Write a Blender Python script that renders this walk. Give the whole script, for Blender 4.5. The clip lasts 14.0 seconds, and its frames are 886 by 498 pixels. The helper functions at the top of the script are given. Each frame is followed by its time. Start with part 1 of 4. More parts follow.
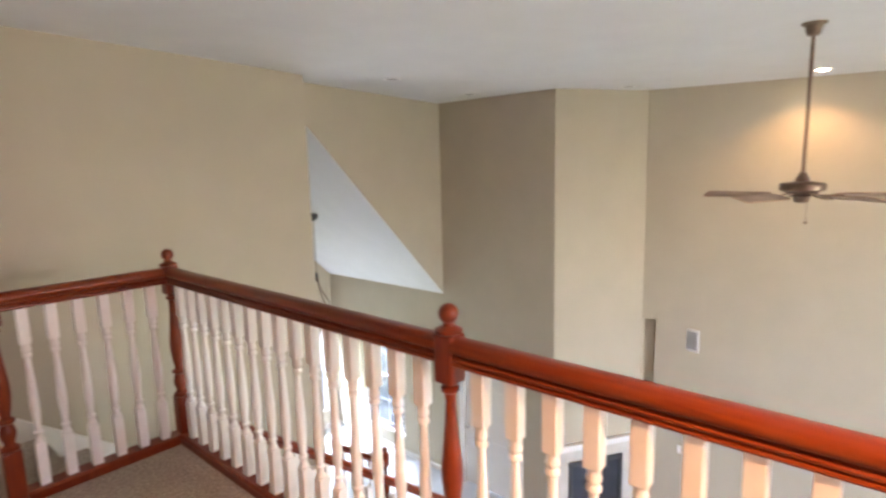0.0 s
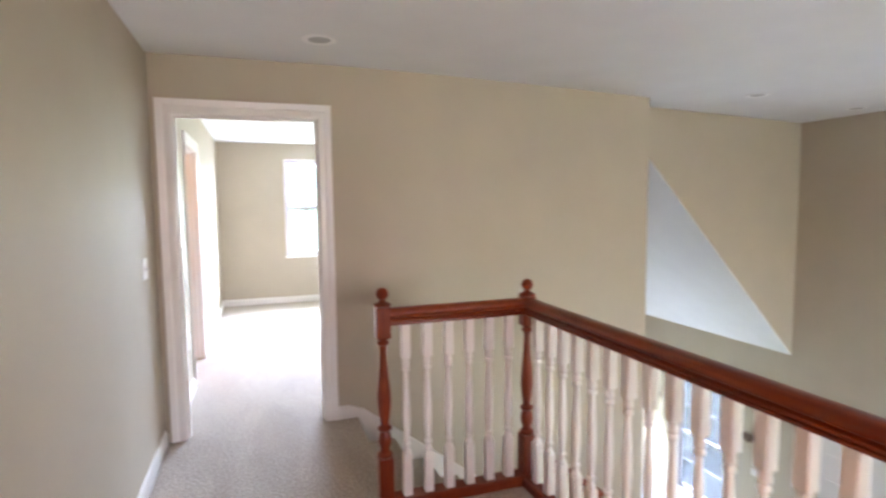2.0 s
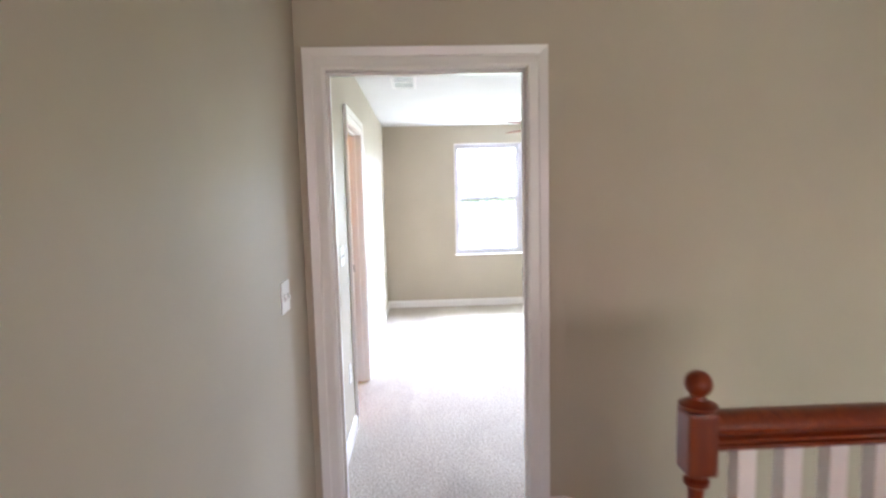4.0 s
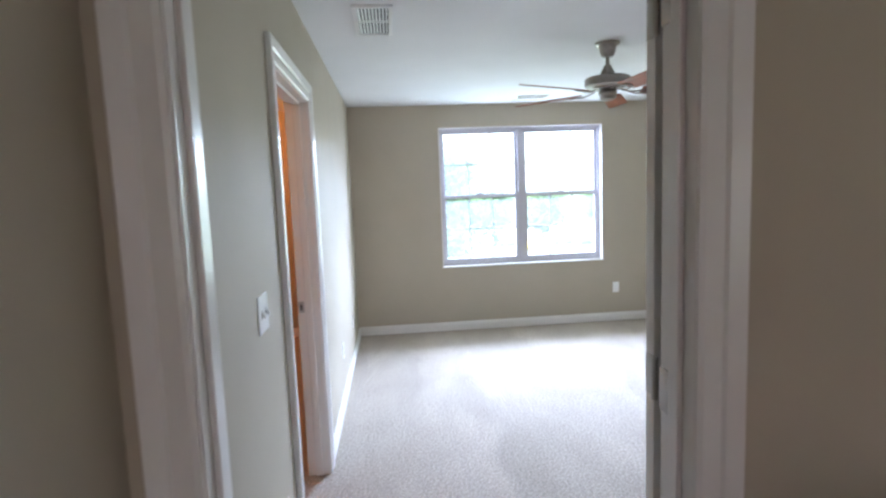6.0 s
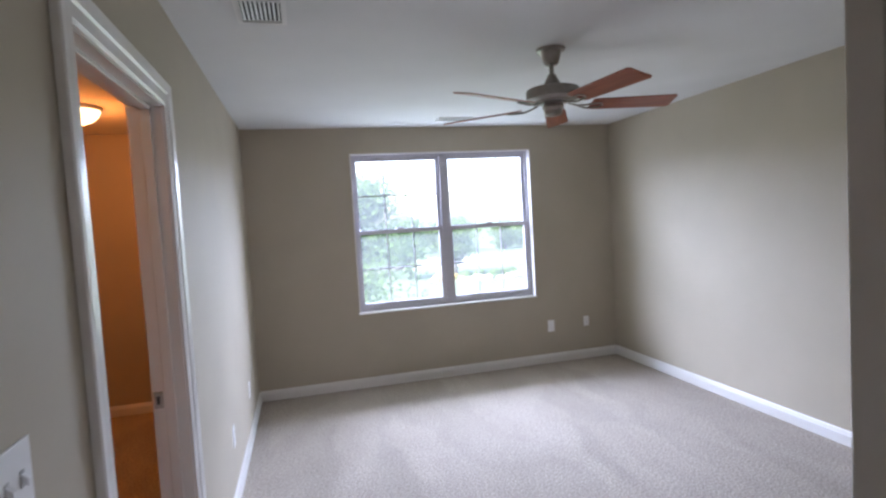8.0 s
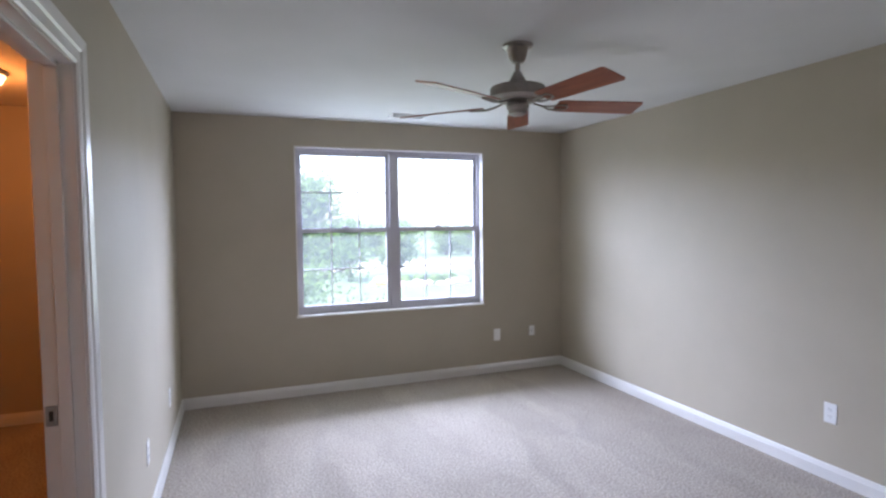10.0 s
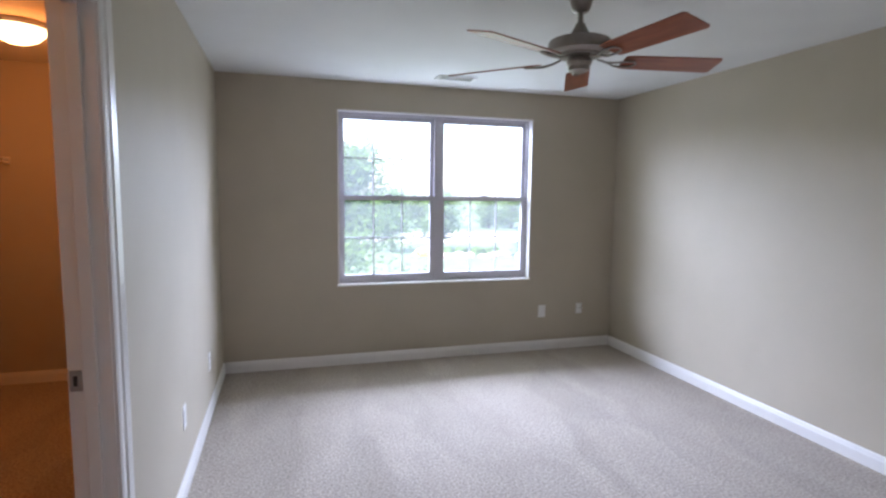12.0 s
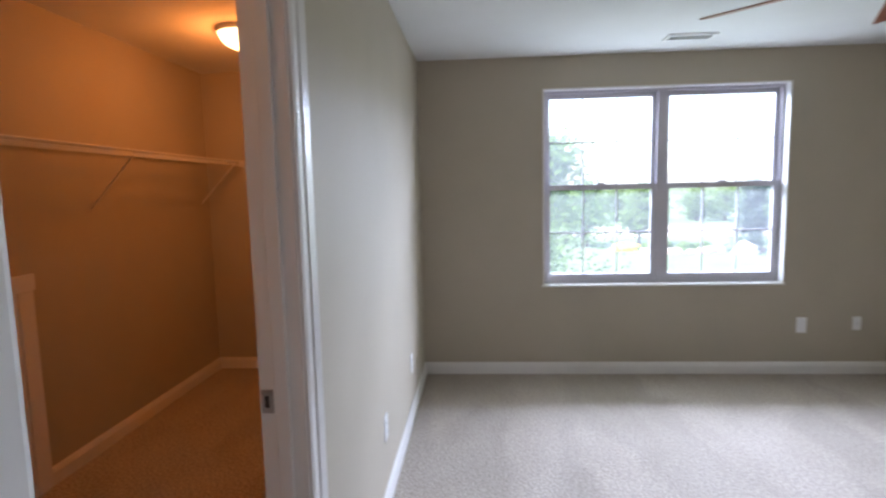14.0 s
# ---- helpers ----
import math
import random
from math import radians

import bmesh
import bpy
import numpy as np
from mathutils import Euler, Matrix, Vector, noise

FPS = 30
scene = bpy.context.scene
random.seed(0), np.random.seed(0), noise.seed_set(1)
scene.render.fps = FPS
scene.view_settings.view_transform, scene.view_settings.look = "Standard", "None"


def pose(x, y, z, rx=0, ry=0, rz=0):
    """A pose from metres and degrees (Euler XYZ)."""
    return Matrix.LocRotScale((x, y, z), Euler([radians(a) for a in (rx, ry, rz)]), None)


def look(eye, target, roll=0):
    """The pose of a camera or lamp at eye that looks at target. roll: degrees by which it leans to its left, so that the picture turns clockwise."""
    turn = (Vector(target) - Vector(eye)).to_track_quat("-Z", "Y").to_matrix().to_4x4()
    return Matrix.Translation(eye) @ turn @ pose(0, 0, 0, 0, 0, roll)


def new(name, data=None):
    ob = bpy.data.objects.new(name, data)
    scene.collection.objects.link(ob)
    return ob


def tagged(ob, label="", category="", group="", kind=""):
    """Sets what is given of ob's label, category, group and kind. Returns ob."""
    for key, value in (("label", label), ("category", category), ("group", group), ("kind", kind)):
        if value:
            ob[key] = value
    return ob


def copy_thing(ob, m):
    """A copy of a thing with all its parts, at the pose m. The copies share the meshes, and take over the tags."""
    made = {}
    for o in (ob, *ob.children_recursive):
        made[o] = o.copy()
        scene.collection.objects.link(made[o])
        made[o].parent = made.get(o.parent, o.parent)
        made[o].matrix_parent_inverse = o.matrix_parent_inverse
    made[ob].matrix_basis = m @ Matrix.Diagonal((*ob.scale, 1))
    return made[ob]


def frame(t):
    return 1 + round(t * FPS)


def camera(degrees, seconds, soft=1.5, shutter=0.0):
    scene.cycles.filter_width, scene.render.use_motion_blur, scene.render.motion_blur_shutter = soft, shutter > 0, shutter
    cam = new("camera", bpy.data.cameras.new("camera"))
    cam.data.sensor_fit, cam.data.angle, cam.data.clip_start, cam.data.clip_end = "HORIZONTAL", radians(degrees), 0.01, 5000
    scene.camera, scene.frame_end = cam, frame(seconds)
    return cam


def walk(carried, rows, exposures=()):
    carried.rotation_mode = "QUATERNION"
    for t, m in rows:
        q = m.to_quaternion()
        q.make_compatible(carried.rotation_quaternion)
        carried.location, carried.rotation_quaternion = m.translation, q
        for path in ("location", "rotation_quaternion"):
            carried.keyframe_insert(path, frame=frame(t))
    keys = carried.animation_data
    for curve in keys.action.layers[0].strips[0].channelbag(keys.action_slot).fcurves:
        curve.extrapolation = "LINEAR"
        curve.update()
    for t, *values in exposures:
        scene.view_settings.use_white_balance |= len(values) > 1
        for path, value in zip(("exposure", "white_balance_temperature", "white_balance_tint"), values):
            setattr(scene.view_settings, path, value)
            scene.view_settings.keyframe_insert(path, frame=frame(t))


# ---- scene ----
cam = camera(78.8, 14.0, soft=2.4, shutter=0.5)
PATH = [
    (0, (0.729, -4.245, 1.485), (2.213, -2.94, 1.182), -1.5),
    (0.5, (0.704, -4.146, 1.478), (2.034, -2.676, 1.211), -1.7),
    (1, (0.67, -4.045, 1.481), (1.796, -2.406, 1.261), -1.7),
    (1.5, (0.623, -3.907, 1.469), (1.516, -2.126, 1.295), -1.1),
    (2, (0.6, -3.719, 1.478), (1.242, -1.832, 1.309), -0.6),
    (2.5, (0.588, -3.46, 1.495), (0.979, -1.506, 1.318), -0.3),
    (3, (0.562, -3.169, 1.489), (0.753, -1.187, 1.305), -0.3),
    (3.2, (0.55, -3.042, 1.494), (0.677, -1.054, 1.31), -0.4),
    (5.3, (0.477, -1.366, 1.51), (0.543, 0.618, 1.267), -1.7),
    (5.5, (0.476, -1.241, 1.519), (0.565, 0.742, 1.274), -1.9),
    (6, (0.455, -0.956, 1.51), (0.637, 1.024, 1.293), -2.2),
    (6.5, (0.461, -0.717, 1.509), (0.728, 1.255, 1.315), -2.5),
    (7, (0.474, -0.511, 1.514), (0.829, 1.451, 1.348), -3.1),
    (7.5, (0.486, -0.358, 1.52), (0.908, 1.592, 1.382), -3.3),
    (8, (0.496, -0.239, 1.522), (1.002, 1.692, 1.409), -3.4),
    (8.5, (0.489, -0.157, 1.517), (1.093, 1.747, 1.419), -3.1),
    (8.7, (0.479, -0.136, 1.514), (1.127, 1.753, 1.421), -3.0),
    (10.8, (0.53, 0.025, 1.498), (1.237, 1.89, 1.357), 0.1),
    (11, (0.541, 0.038, 1.507), (1.234, 1.908, 1.351), 0.2),
    (11.5, (0.536, 0.082, 1.496), (1.183, 1.966, 1.315), 0.7),
    (12, (0.535, 0.155, 1.473), (1.101, 2.062, 1.269), 0.7),
    (12.5, (0.546, 0.256, 1.456), (0.989, 2.193, 1.234), 0.3),
    (13, (0.555, 0.342, 1.451), (0.82, 2.31, 1.213), -0.3),
    (13.5, (0.541, 0.475, 1.454), (0.61, 2.459, 1.213), -0.9),
    (14, (0.486, 0.627, 1.441), (0.354, 2.611, 1.22), -1.3),
]
walk(cam, [(t, look(eye, target, roll)) for t, eye, target, roll in PATH],
     exposures=((0.0, 4.95, 6900, 16), (2.0, 5.03, 6550, 16), (3.2, 4.98, 6550, 16), (5.3, 4.05, 6250, 14), (6.5, 3.43, 6050, 12), (7.2, 3.09, 6200, 17), (8.5, 2.8, 6400, 20), (11.0, 2.76, 6350, 20), (14.0, 2.83, 6500, 17)))

# ---- light ----
world = bpy.data.worlds.new("overcast_sky")
scene.world = world
world.use_nodes = True
wn = world.node_tree.nodes
sky = wn.new("ShaderNodeTexSky")
sky.sky_type = "NISHITA"
sky.sun_disc = False
sky.sun_elevation, sky.sun_rotation = radians(55), radians(252)
sky.air_density, sky.dust_density, sky.ozone_density = 1.0, 2.0, 0.8
world.node_tree.links.new(sky.outputs[0], wn["Background"].inputs[0])
wn["Background"].inputs[1].default_value = 0.15


def lamp(name, kind, m, energy, color, **more):
    data = bpy.data.lights.new(name, kind)
    data.energy, data.color = energy, color
    if kind == "AREA":
        data.shape, data.size, data.size_y = "RECTANGLE", more["size"][0], more["size"][1]
    if kind in ("POINT", "SPOT"):
        data.shadow_soft_size = more.get("radius", 0.05)
    if kind == "SPOT":
        data.spot_size, data.spot_blend = radians(more.get("angle", 90)), 0.6
    if kind == "SUN":
        data.angle = radians(more["angle"])
    ob = new(name, data)
    ob.matrix_world = m
    return ob


lamp("sun", "SUN", look((0, 0, 10), (3.1, 1.0, 5.4)), 2.3, (1.0, 0.96, 0.9), angle=3)
# daylight of the tall great-room window behind the walker
lamp("window_daylight", "AREA", look((3.95, -10.4, -0.2), (4.3, 0, 0.2)), 0.86, (1.14, 0.765, 1.02), size=(3.2, 4.2))
lamp("upper_window_daylight", "AREA", look((3.9, -10.4, 1.5), (2.0, 0, 0.9)), 0.9, (1.25, 0.735, 1.01), size=(2.2, 0.6))
lamp("gallery_window_daylight", "AREA", look((0.68, -10.45, 1.38), (0.9, 0, 1.1)), 1.9, (1.22, 0.725, 1.03), size=(1.1, 1.2))
lamp("foyer_daylight", "AREA", look((6.72, 2.5, -2.15), (5.0, 2.3, -2.2)), 0.5, (0.80, 1.0, 0.97), size=(0.8, 1.7))
lamp("foyer_north_daylight", "AREA", look((6.05, 3.86, -2.28), (6.3, 0.5, -1.6)), 0.75, (0.82, 1.0, 0.92), size=(0.9, 1.4))
# sky light falling through the bedroom window from above the trees, and the glow of the lawn
lamp("bedroom_sky_light", "AREA", look((2.5, 8.0, 3.3), (2.5, 4.73, 1.4)), 850, (0.72, 0.88, 1.20), size=(18.0, 2.1))
lamp("bedroom_window_daylight", "AREA", look((1.85, 4.76, 1.42), (1.85, 2.76, 1.35)), 1.7, (0.78, 1.0, 0.86), size=(1.65, 1.35))
# the bulb at y 1.15 is unseen, added to warm the doorway jamb
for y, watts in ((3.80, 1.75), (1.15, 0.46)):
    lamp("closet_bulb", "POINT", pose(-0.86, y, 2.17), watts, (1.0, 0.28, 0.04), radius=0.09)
lamp("downlight_beam", "SPOT", look((7.8, -3.40, 2.36), (7.95, -3.4, 0)), 2.3, (1.0, 0.60, 0.28), radius=0.05, angle=125)
# unseen lamp behind the start, added for the warm tone on the balusters
lamp("gallery_downlight_beam", "SPOT", look((1.25, -5.3, 2.36), (1.5, -4.8, 0)), 15, (1.0, 0.54, 0.27), radius=0.05, angle=100)

# ---- materials ----


def mat(name, color, rough=0.6, metal=0.0, vary=0.06, scale=6.0, bump=0.0, bump_scale=200.0, spec=0.5, stain=0.0, stain_scale=1.2):
    m = bpy.data.materials.new(name)
    m.use_nodes = True
    n, l = m.node_tree.nodes, m.node_tree.links
    b = n["Principled BSDF"]
    b.inputs["Roughness"].default_value, b.inputs["Metallic"].default_value = rough, metal
    b.inputs["Specular IOR Level"].default_value = spec
    co = n.new("ShaderNodeTexCoord")
    t1 = n.new("ShaderNodeTexNoise")
    t1.inputs["Scale"].default_value, t1.inputs["Detail"].default_value = scale, 6
    l.new(co.outputs["Object"], t1.inputs["Vector"])
    ramp = n.new("ShaderNodeValToRGB")
    c = color
    ramp.color_ramp.elements[0].position, ramp.color_ramp.elements[1].position = 0.3, 0.7
    ramp.color_ramp.elements[0].color = (c[0] * (1 - vary), c[1] * (1 - vary), c[2] * (1 - vary), 1)
    ramp.color_ramp.elements[1].color = (min(1, c[0] * (1 + vary)), min(1, c[1] * (1 + vary)), min(1, c[2] * (1 + vary)), 1)
    l.new(t1.outputs["Fac"], ramp.inputs["Fac"])
    out = ramp.outputs["Color"]
    if stain:
        t3 = n.new("ShaderNodeTexNoise")
        t3.inputs["Scale"].default_value, t3.inputs["Detail"].default_value = stain_scale, 4
        l.new(co.outputs["Object"], t3.inputs["Vector"])
        mx = n.new("ShaderNodeMixRGB")
        mx.blend_type = "MULTIPLY"
        mx.inputs["Fac"].default_value = stain
        l.new(out, mx.inputs["Color1"])
        bw = n.new("ShaderNodeRGBToBW")
        l.new(t3.outputs["Color"], bw.inputs[0])
        l.new(bw.outputs[0], mx.inputs["Color2"])
        out = mx.outputs["Color"]
    l.new(out, b.inputs["Base Color"])
    if bump:
        t2 = n.new("ShaderNodeTexNoise")
        t2.inputs["Scale"].default_value, t2.inputs["Detail"].default_value = bump_scale, 3
        l.new(co.outputs["Object"], t2.inputs["Vector"])
        bp = n.new("ShaderNodeBump")
        bp.inputs["Strength"].default_value, bp.inputs["Distance"].default_value = bump, 0.004
        l.new(t2.outputs["Fac"], bp.inputs["Height"])
        l.new(bp.outputs["Normal"], b.inputs["Normal"])
    return m


def wood(name, dark, light, rough, scale=3.0, stretch=(1, 1, 14)):
    m = mat(name, light, rough, vary=0.05, scale=30)
    n, l = m.node_tree.nodes, m.node_tree.links
    co = n.new("ShaderNodeTexCoord")
    mp = n.new("ShaderNodeMapping")
    mp.inputs["Scale"].default_value = tuple(14 / s for s in stretch)
    t = n.new("ShaderNodeTexNoise")
    t.inputs["Scale"].default_value, t.inputs["Detail"].default_value, t.inputs["Distortion"].default_value = scale, 8, 0.8
    r = n.new("ShaderNodeValToRGB")
    r.color_ramp.elements[0].position, r.color_ramp.elements[1].position = 0.35, 0.68
    r.color_ramp.elements[0].color, r.color_ramp.elements[1].color = (*dark, 1), (*light, 1)
    l.new(co.outputs["Object"], mp.inputs["Vector"])
    l.new(mp.outputs["Vector"], t.inputs["Vector"])
    l.new(t.outputs["Fac"], r.inputs["Fac"])
    l.new(r.outputs["Color"], n["Principled BSDF"].inputs["Base Color"])
    return m


def carpet_material():
    m = mat("carpet", (0.41, 0.347, 0.288), 0.95, vary=0.5, scale=85, bump=1.0, bump_scale=120, spec=0.1)
    n, l = m.node_tree.nodes, m.node_tree.links
    b = n["Principled BSDF"]
    old = b.inputs["Base Color"].links[0].from_socket
    co = n.new("ShaderNodeTexCoord")
    mp = n.new("ShaderNodeMapping")
    mp.inputs["Scale"].default_value = (1.9, 1.0, 1)
    mp.inputs["Rotation"].default_value = (0, 0, 0.35)
    t = n.new("ShaderNodeTexNoise")
    t.inputs["Scale"].default_value, t.inputs["Detail"].default_value, t.inputs["Distortion"].default_value = 1.5, 4, 1.4
    r = n.new("ShaderNodeValToRGB")
    r.color_ramp.elements[0].position, r.color_ramp.elements[1].position = 0.38, 0.62
    r.color_ramp.elements[0].color, r.color_ramp.elements[1].color = (0.93, 0.92, 0.91, 1), (1, 1, 1, 1)
    mx = n.new("ShaderNodeMixRGB")
    mx.blend_type = "MULTIPLY"
    mx.inputs["Fac"].default_value = 1
    l.new(co.outputs["Object"], mp.inputs["Vector"])
    l.new(mp.outputs["Vector"], t.inputs["Vector"])
    l.new(t.outputs["Fac"], r.inputs["Fac"])
    l.new(old, mx.inputs["Color1"])
    l.new(r.outputs["Color"], mx.inputs["Color2"])
    l.new(mx.outputs["Color"], b.inputs["Base Color"])
    b.inputs["Sheen Weight"].default_value = 0.15
    # vacuum strokes: long cells of slightly different nap
    m2 = n.new("ShaderNodeMapping")
    m2.inputs["Scale"].default_value, m2.inputs["Rotation"].default_value = (4.2, 1.1, 1), (0, 0, -0.18)
    wob = n.new("ShaderNodeTexNoise")
    wob.inputs["Scale"].default_value = 2.5
    add = n.new("ShaderNodeMixRGB")
    add.blend_type, add.inputs["Fac"].default_value = "ADD", 0.25
    v = n.new("ShaderNodeTexVoronoi")
    v.feature, v.inputs["Scale"].default_value = "SMOOTH_F1", 1.0
    v.inputs["Smoothness"].default_value = 0.35
    bw, r2 = n.new("ShaderNodeRGBToBW"), n.new("ShaderNodeValToRGB")
    r2.color_ramp.elements[0].color, r2.color_ramp.elements[1].color = (0.86, 0.855, 0.85, 1), (1.07, 1.07, 1.07, 1)
    m3 = n.new("ShaderNodeMixRGB")
    m3.blend_type, m3.inputs["Fac"].default_value = "MULTIPLY", 1
    l.new(co.outputs["Object"], wob.inputs["Vector"])
    l.new(co.outputs["Object"], add.inputs["Color1"])
    l.new(wob.outputs["Color"], add.inputs["Color2"])
    l.new(add.outputs["Color"], m2.inputs["Vector"])
    l.new(m2.outputs["Vector"], v.inputs["Vector"])
    l.new(v.outputs["Color"], bw.inputs[0])
    l.new(bw.outputs[0], r2.inputs["Fac"])
    l.new(mx.outputs["Color"], m3.inputs["Color1"])
    l.new(r2.outputs["Color"], m3.inputs["Color2"])
    l.new(m3.outputs["Color"], b.inputs["Base Color"])
    # clumps of pile over the fine fibre relief
    fine = b.inputs["Normal"].links[0].from_node
    t4, bp = n.new("ShaderNodeTexNoise"), n.new("ShaderNodeBump")
    t4.inputs["Scale"].default_value, t4.inputs["Detail"].default_value = 75, 4
    bp.inputs["Strength"].default_value, bp.inputs["Distance"].default_value = 0.4, 0.008
    l.new(co.outputs["Object"], t4.inputs["Vector"])
    l.new(t4.outputs["Fac"], bp.inputs["Height"])
    l.new(fine.outputs["Normal"], bp.inputs["Normal"])
    l.new(bp.outputs["Normal"], b.inputs["Normal"])
    return m


def glow(name, color, strength):
    m = mat(name, (0.9, 0.88, 0.84), 0.3, vary=0.02)
    b = m.node_tree.nodes["Principled BSDF"]
    b.inputs["Emission Color"].default_value, b.inputs["Emission Strength"].default_value = (*color, 1), strength
    return m


def clear_glass():
    m = bpy.data.materials.new("window_glass")
    m.use_nodes = True
    n, l = m.node_tree.nodes, m.node_tree.links
    tr, gl, mx, fr = n.new("ShaderNodeBsdfTransparent"), n.new("ShaderNodeBsdfGlossy"), n.new("ShaderNodeMixShader"), n.new("ShaderNodeFresnel")
    tr.inputs[0].default_value = (0.95, 0.97, 0.96, 1)
    gl.inputs["Roughness"].default_value = 0.02
    l.new(fr.outputs[0], mx.inputs[0])
    l.new(tr.outputs[0], mx.inputs[1])
    l.new(gl.outputs[0], mx.inputs[2])
    # translucent veil that pales the view, imitating glare in the window
    veil, veil_mix = n.new("ShaderNodeBsdfTranslucent"), n.new("ShaderNodeMixShader")
    veil.inputs[0].default_value = (0.9, 0.9, 0.9, 1)
    veil_mix.inputs[0].default_value = 0.022
    l.new(mx.outputs[0], veil_mix.inputs[1])
    l.new(veil.outputs[0], veil_mix.inputs[2])
    l.new(veil_mix.outputs[0], n["Material Output"].inputs["Surface"])
    return m


WALL = mat("sage_beige_wall_paint", (0.457, 0.398, 0.308), 0.64, vary=0.03, scale=2.5, bump=0.16, bump_scale=300, spec=0.32)
CEIL = mat("white_ceiling_paint", (0.74, 0.74, 0.74), 0.9, vary=0.02, scale=3, bump=0.12, bump_scale=220, spec=0.2)
TRIM = mat("white_gloss_trim_paint", (0.74, 0.71, 0.675), 0.28, vary=0.02, scale=8, spec=0.5)
SPINDLE = mat("white_spindle_paint", (0.82, 0.78, 0.75), 0.4, vary=0.03, scale=20)
CARPET = carpet_material()
CHERRY = wood("cherry_stained_wood", (0.15, 0.020, 0.005), (0.215, 0.032, 0.006), 0.30)
CHERRY_RAIL = wood("cherry_stained_rail_wood", (0.155, 0.021, 0.004), (0.23, 0.037, 0.005), 0.30, scale=4.0, stretch=(1, 20, 1))
for m in (CHERRY, CHERRY_RAIL):
    m.node_tree.nodes["Principled BSDF"].inputs["Coat Weight"].default_value = 0.2
    m.node_tree.nodes["Principled BSDF"].inputs["Coat Roughness"].default_value = 0.12
    m.node_tree.nodes["Principled BSDF"].inputs["Specular IOR Level"].default_value = 0.3
PLASTIC = mat("white_plastic_plate", (0.82, 0.81, 0.80), 0.35, vary=0.01)
# near-black colour standing in for the shade inside slots and behind louvres
SLOT_SHADE = mat("slot_shade", (0.03, 0.03, 0.03), 0.6, vary=0.1)
NICKEL = mat("brushed_pewter_metal", (0.33, 0.295, 0.265), 0.42, metal=0.75, vary=0.08, scale=40)
BRONZE = mat("aged_bronze_metal", (0.20, 0.14, 0.105), 0.38, metal=0.7, vary=0.1, scale=40)
STEEL = mat("satin_nickel_hardware", (0.42, 0.40, 0.37), 0.4, metal=0.9, vary=0.05)
BLADE = wood("cherry_fan_blade_veneer", (0.23, 0.054, 0.021), (0.35, 0.098, 0.040), 0.38, scale=2.0, stretch=(8, 1, 1))
BLADE_PALE = wood("maple_fan_blade_veneer", (0.30, 0.19, 0.13), (0.42, 0.28, 0.19), 0.45, scale=2.0, stretch=(8, 1, 1))
VINYL = mat("white_vinyl_window_frame", (0.52, 0.49, 0.52), 0.4, vary=0.02)
GLASS = clear_glass()


def leafy(m):
    """Lets light through the leaves."""
    n, l = m.node_tree.nodes, m.node_tree.links
    b = n["Principled BSDF"]
    tr, mx = n.new("ShaderNodeBsdfTranslucent"), n.new("ShaderNodeMixShader")
    l.new(b.inputs["Base Color"].links[0].from_socket, tr.inputs["Color"])
    mx.inputs[0].default_value = 0.5
    l.new(b.outputs[0], mx.inputs[1])
    l.new(tr.outputs[0], mx.inputs[2])
    l.new(mx.outputs[0], n["Material Output"].inputs["Surface"])

FROST = glow("frosted_lit_glass", (1.0, 0.66, 0.32), 0.9)
BULB = glow("lit_downlight_lens", (1.0, 0.85, 0.65), 3.0)
BAFFLE = mat("ribbed_baffle_grey", (0.42, 0.41, 0.40), 0.5, vary=0.05)
GRILLE = mat("grey_speaker_mesh", (0.42, 0.42, 0.43), 0.7, vary=0.08, scale=300)
TILE = mat("pale_floor_tile", (0.62, 0.63, 0.66), 0.25, vary=0.06, scale=3, stain=0.15)
BLACK = mat("black_metal_frame", (0.02, 0.02, 0.022), 0.35, vary=0.1)
FIREGLASS = mat("dark_fireplace_glass", (0.03, 0.035, 0.045), 0.08, vary=0.1)
STONE = mat("cream_marble_surround", (0.62, 0.57, 0.50), 0.3, vary=0.1, scale=5, stain=0.2)
WIRE = mat("white_coated_wire", (0.75, 0.72, 0.68), 0.4, vary=0.02)
LAWN = mat("lawn_grass", (0.075, 0.115, 0.048), 0.9, vary=0.25, scale=0.8, bump=0.6, bump_scale=60)
ASPHALT = mat("pale_concrete_drive", (0.36, 0.34, 0.33), 0.9, vary=0.08, scale=0.6)
BARK = mat("grey_brown_bark", (0.12, 0.09, 0.07), 0.9, vary=0.3, scale=9, bump=0.8, bump_scale=30)
LEAF = mat("fresh_green_leaf", (0.12, 0.20, 0.06), 0.8, vary=0.22, scale=1.2, spec=0.12)
LEAF_FAR = mat("mid_green_leaf", (0.12, 0.19, 0.065), 0.85, vary=0.2, scale=0.4, spec=0.1)
NEEDLE = mat("blue_spruce_needles", (0.06, 0.095, 0.09), 0.8, vary=0.3, scale=1.2)
for m in (LEAF, LEAF_FAR, NEEDLE):
    leafy(m)
ROCK = mat("pale_boulder_stone", (0.42, 0.40, 0.37), 0.85, vary=0.15, scale=3, bump=0.6, bump_scale=12)
PINKROCK = mat("pinkish_edging_stone", (0.40, 0.29, 0.26), 0.9, vary=0.2, scale=4, bump=0.5, bump_scale=14)
PETAL = mat("yellow_flower_petals", (0.62, 0.38, 0.03), 0.7, vary=0.25, scale=20)

# ---- mesh helpers ----


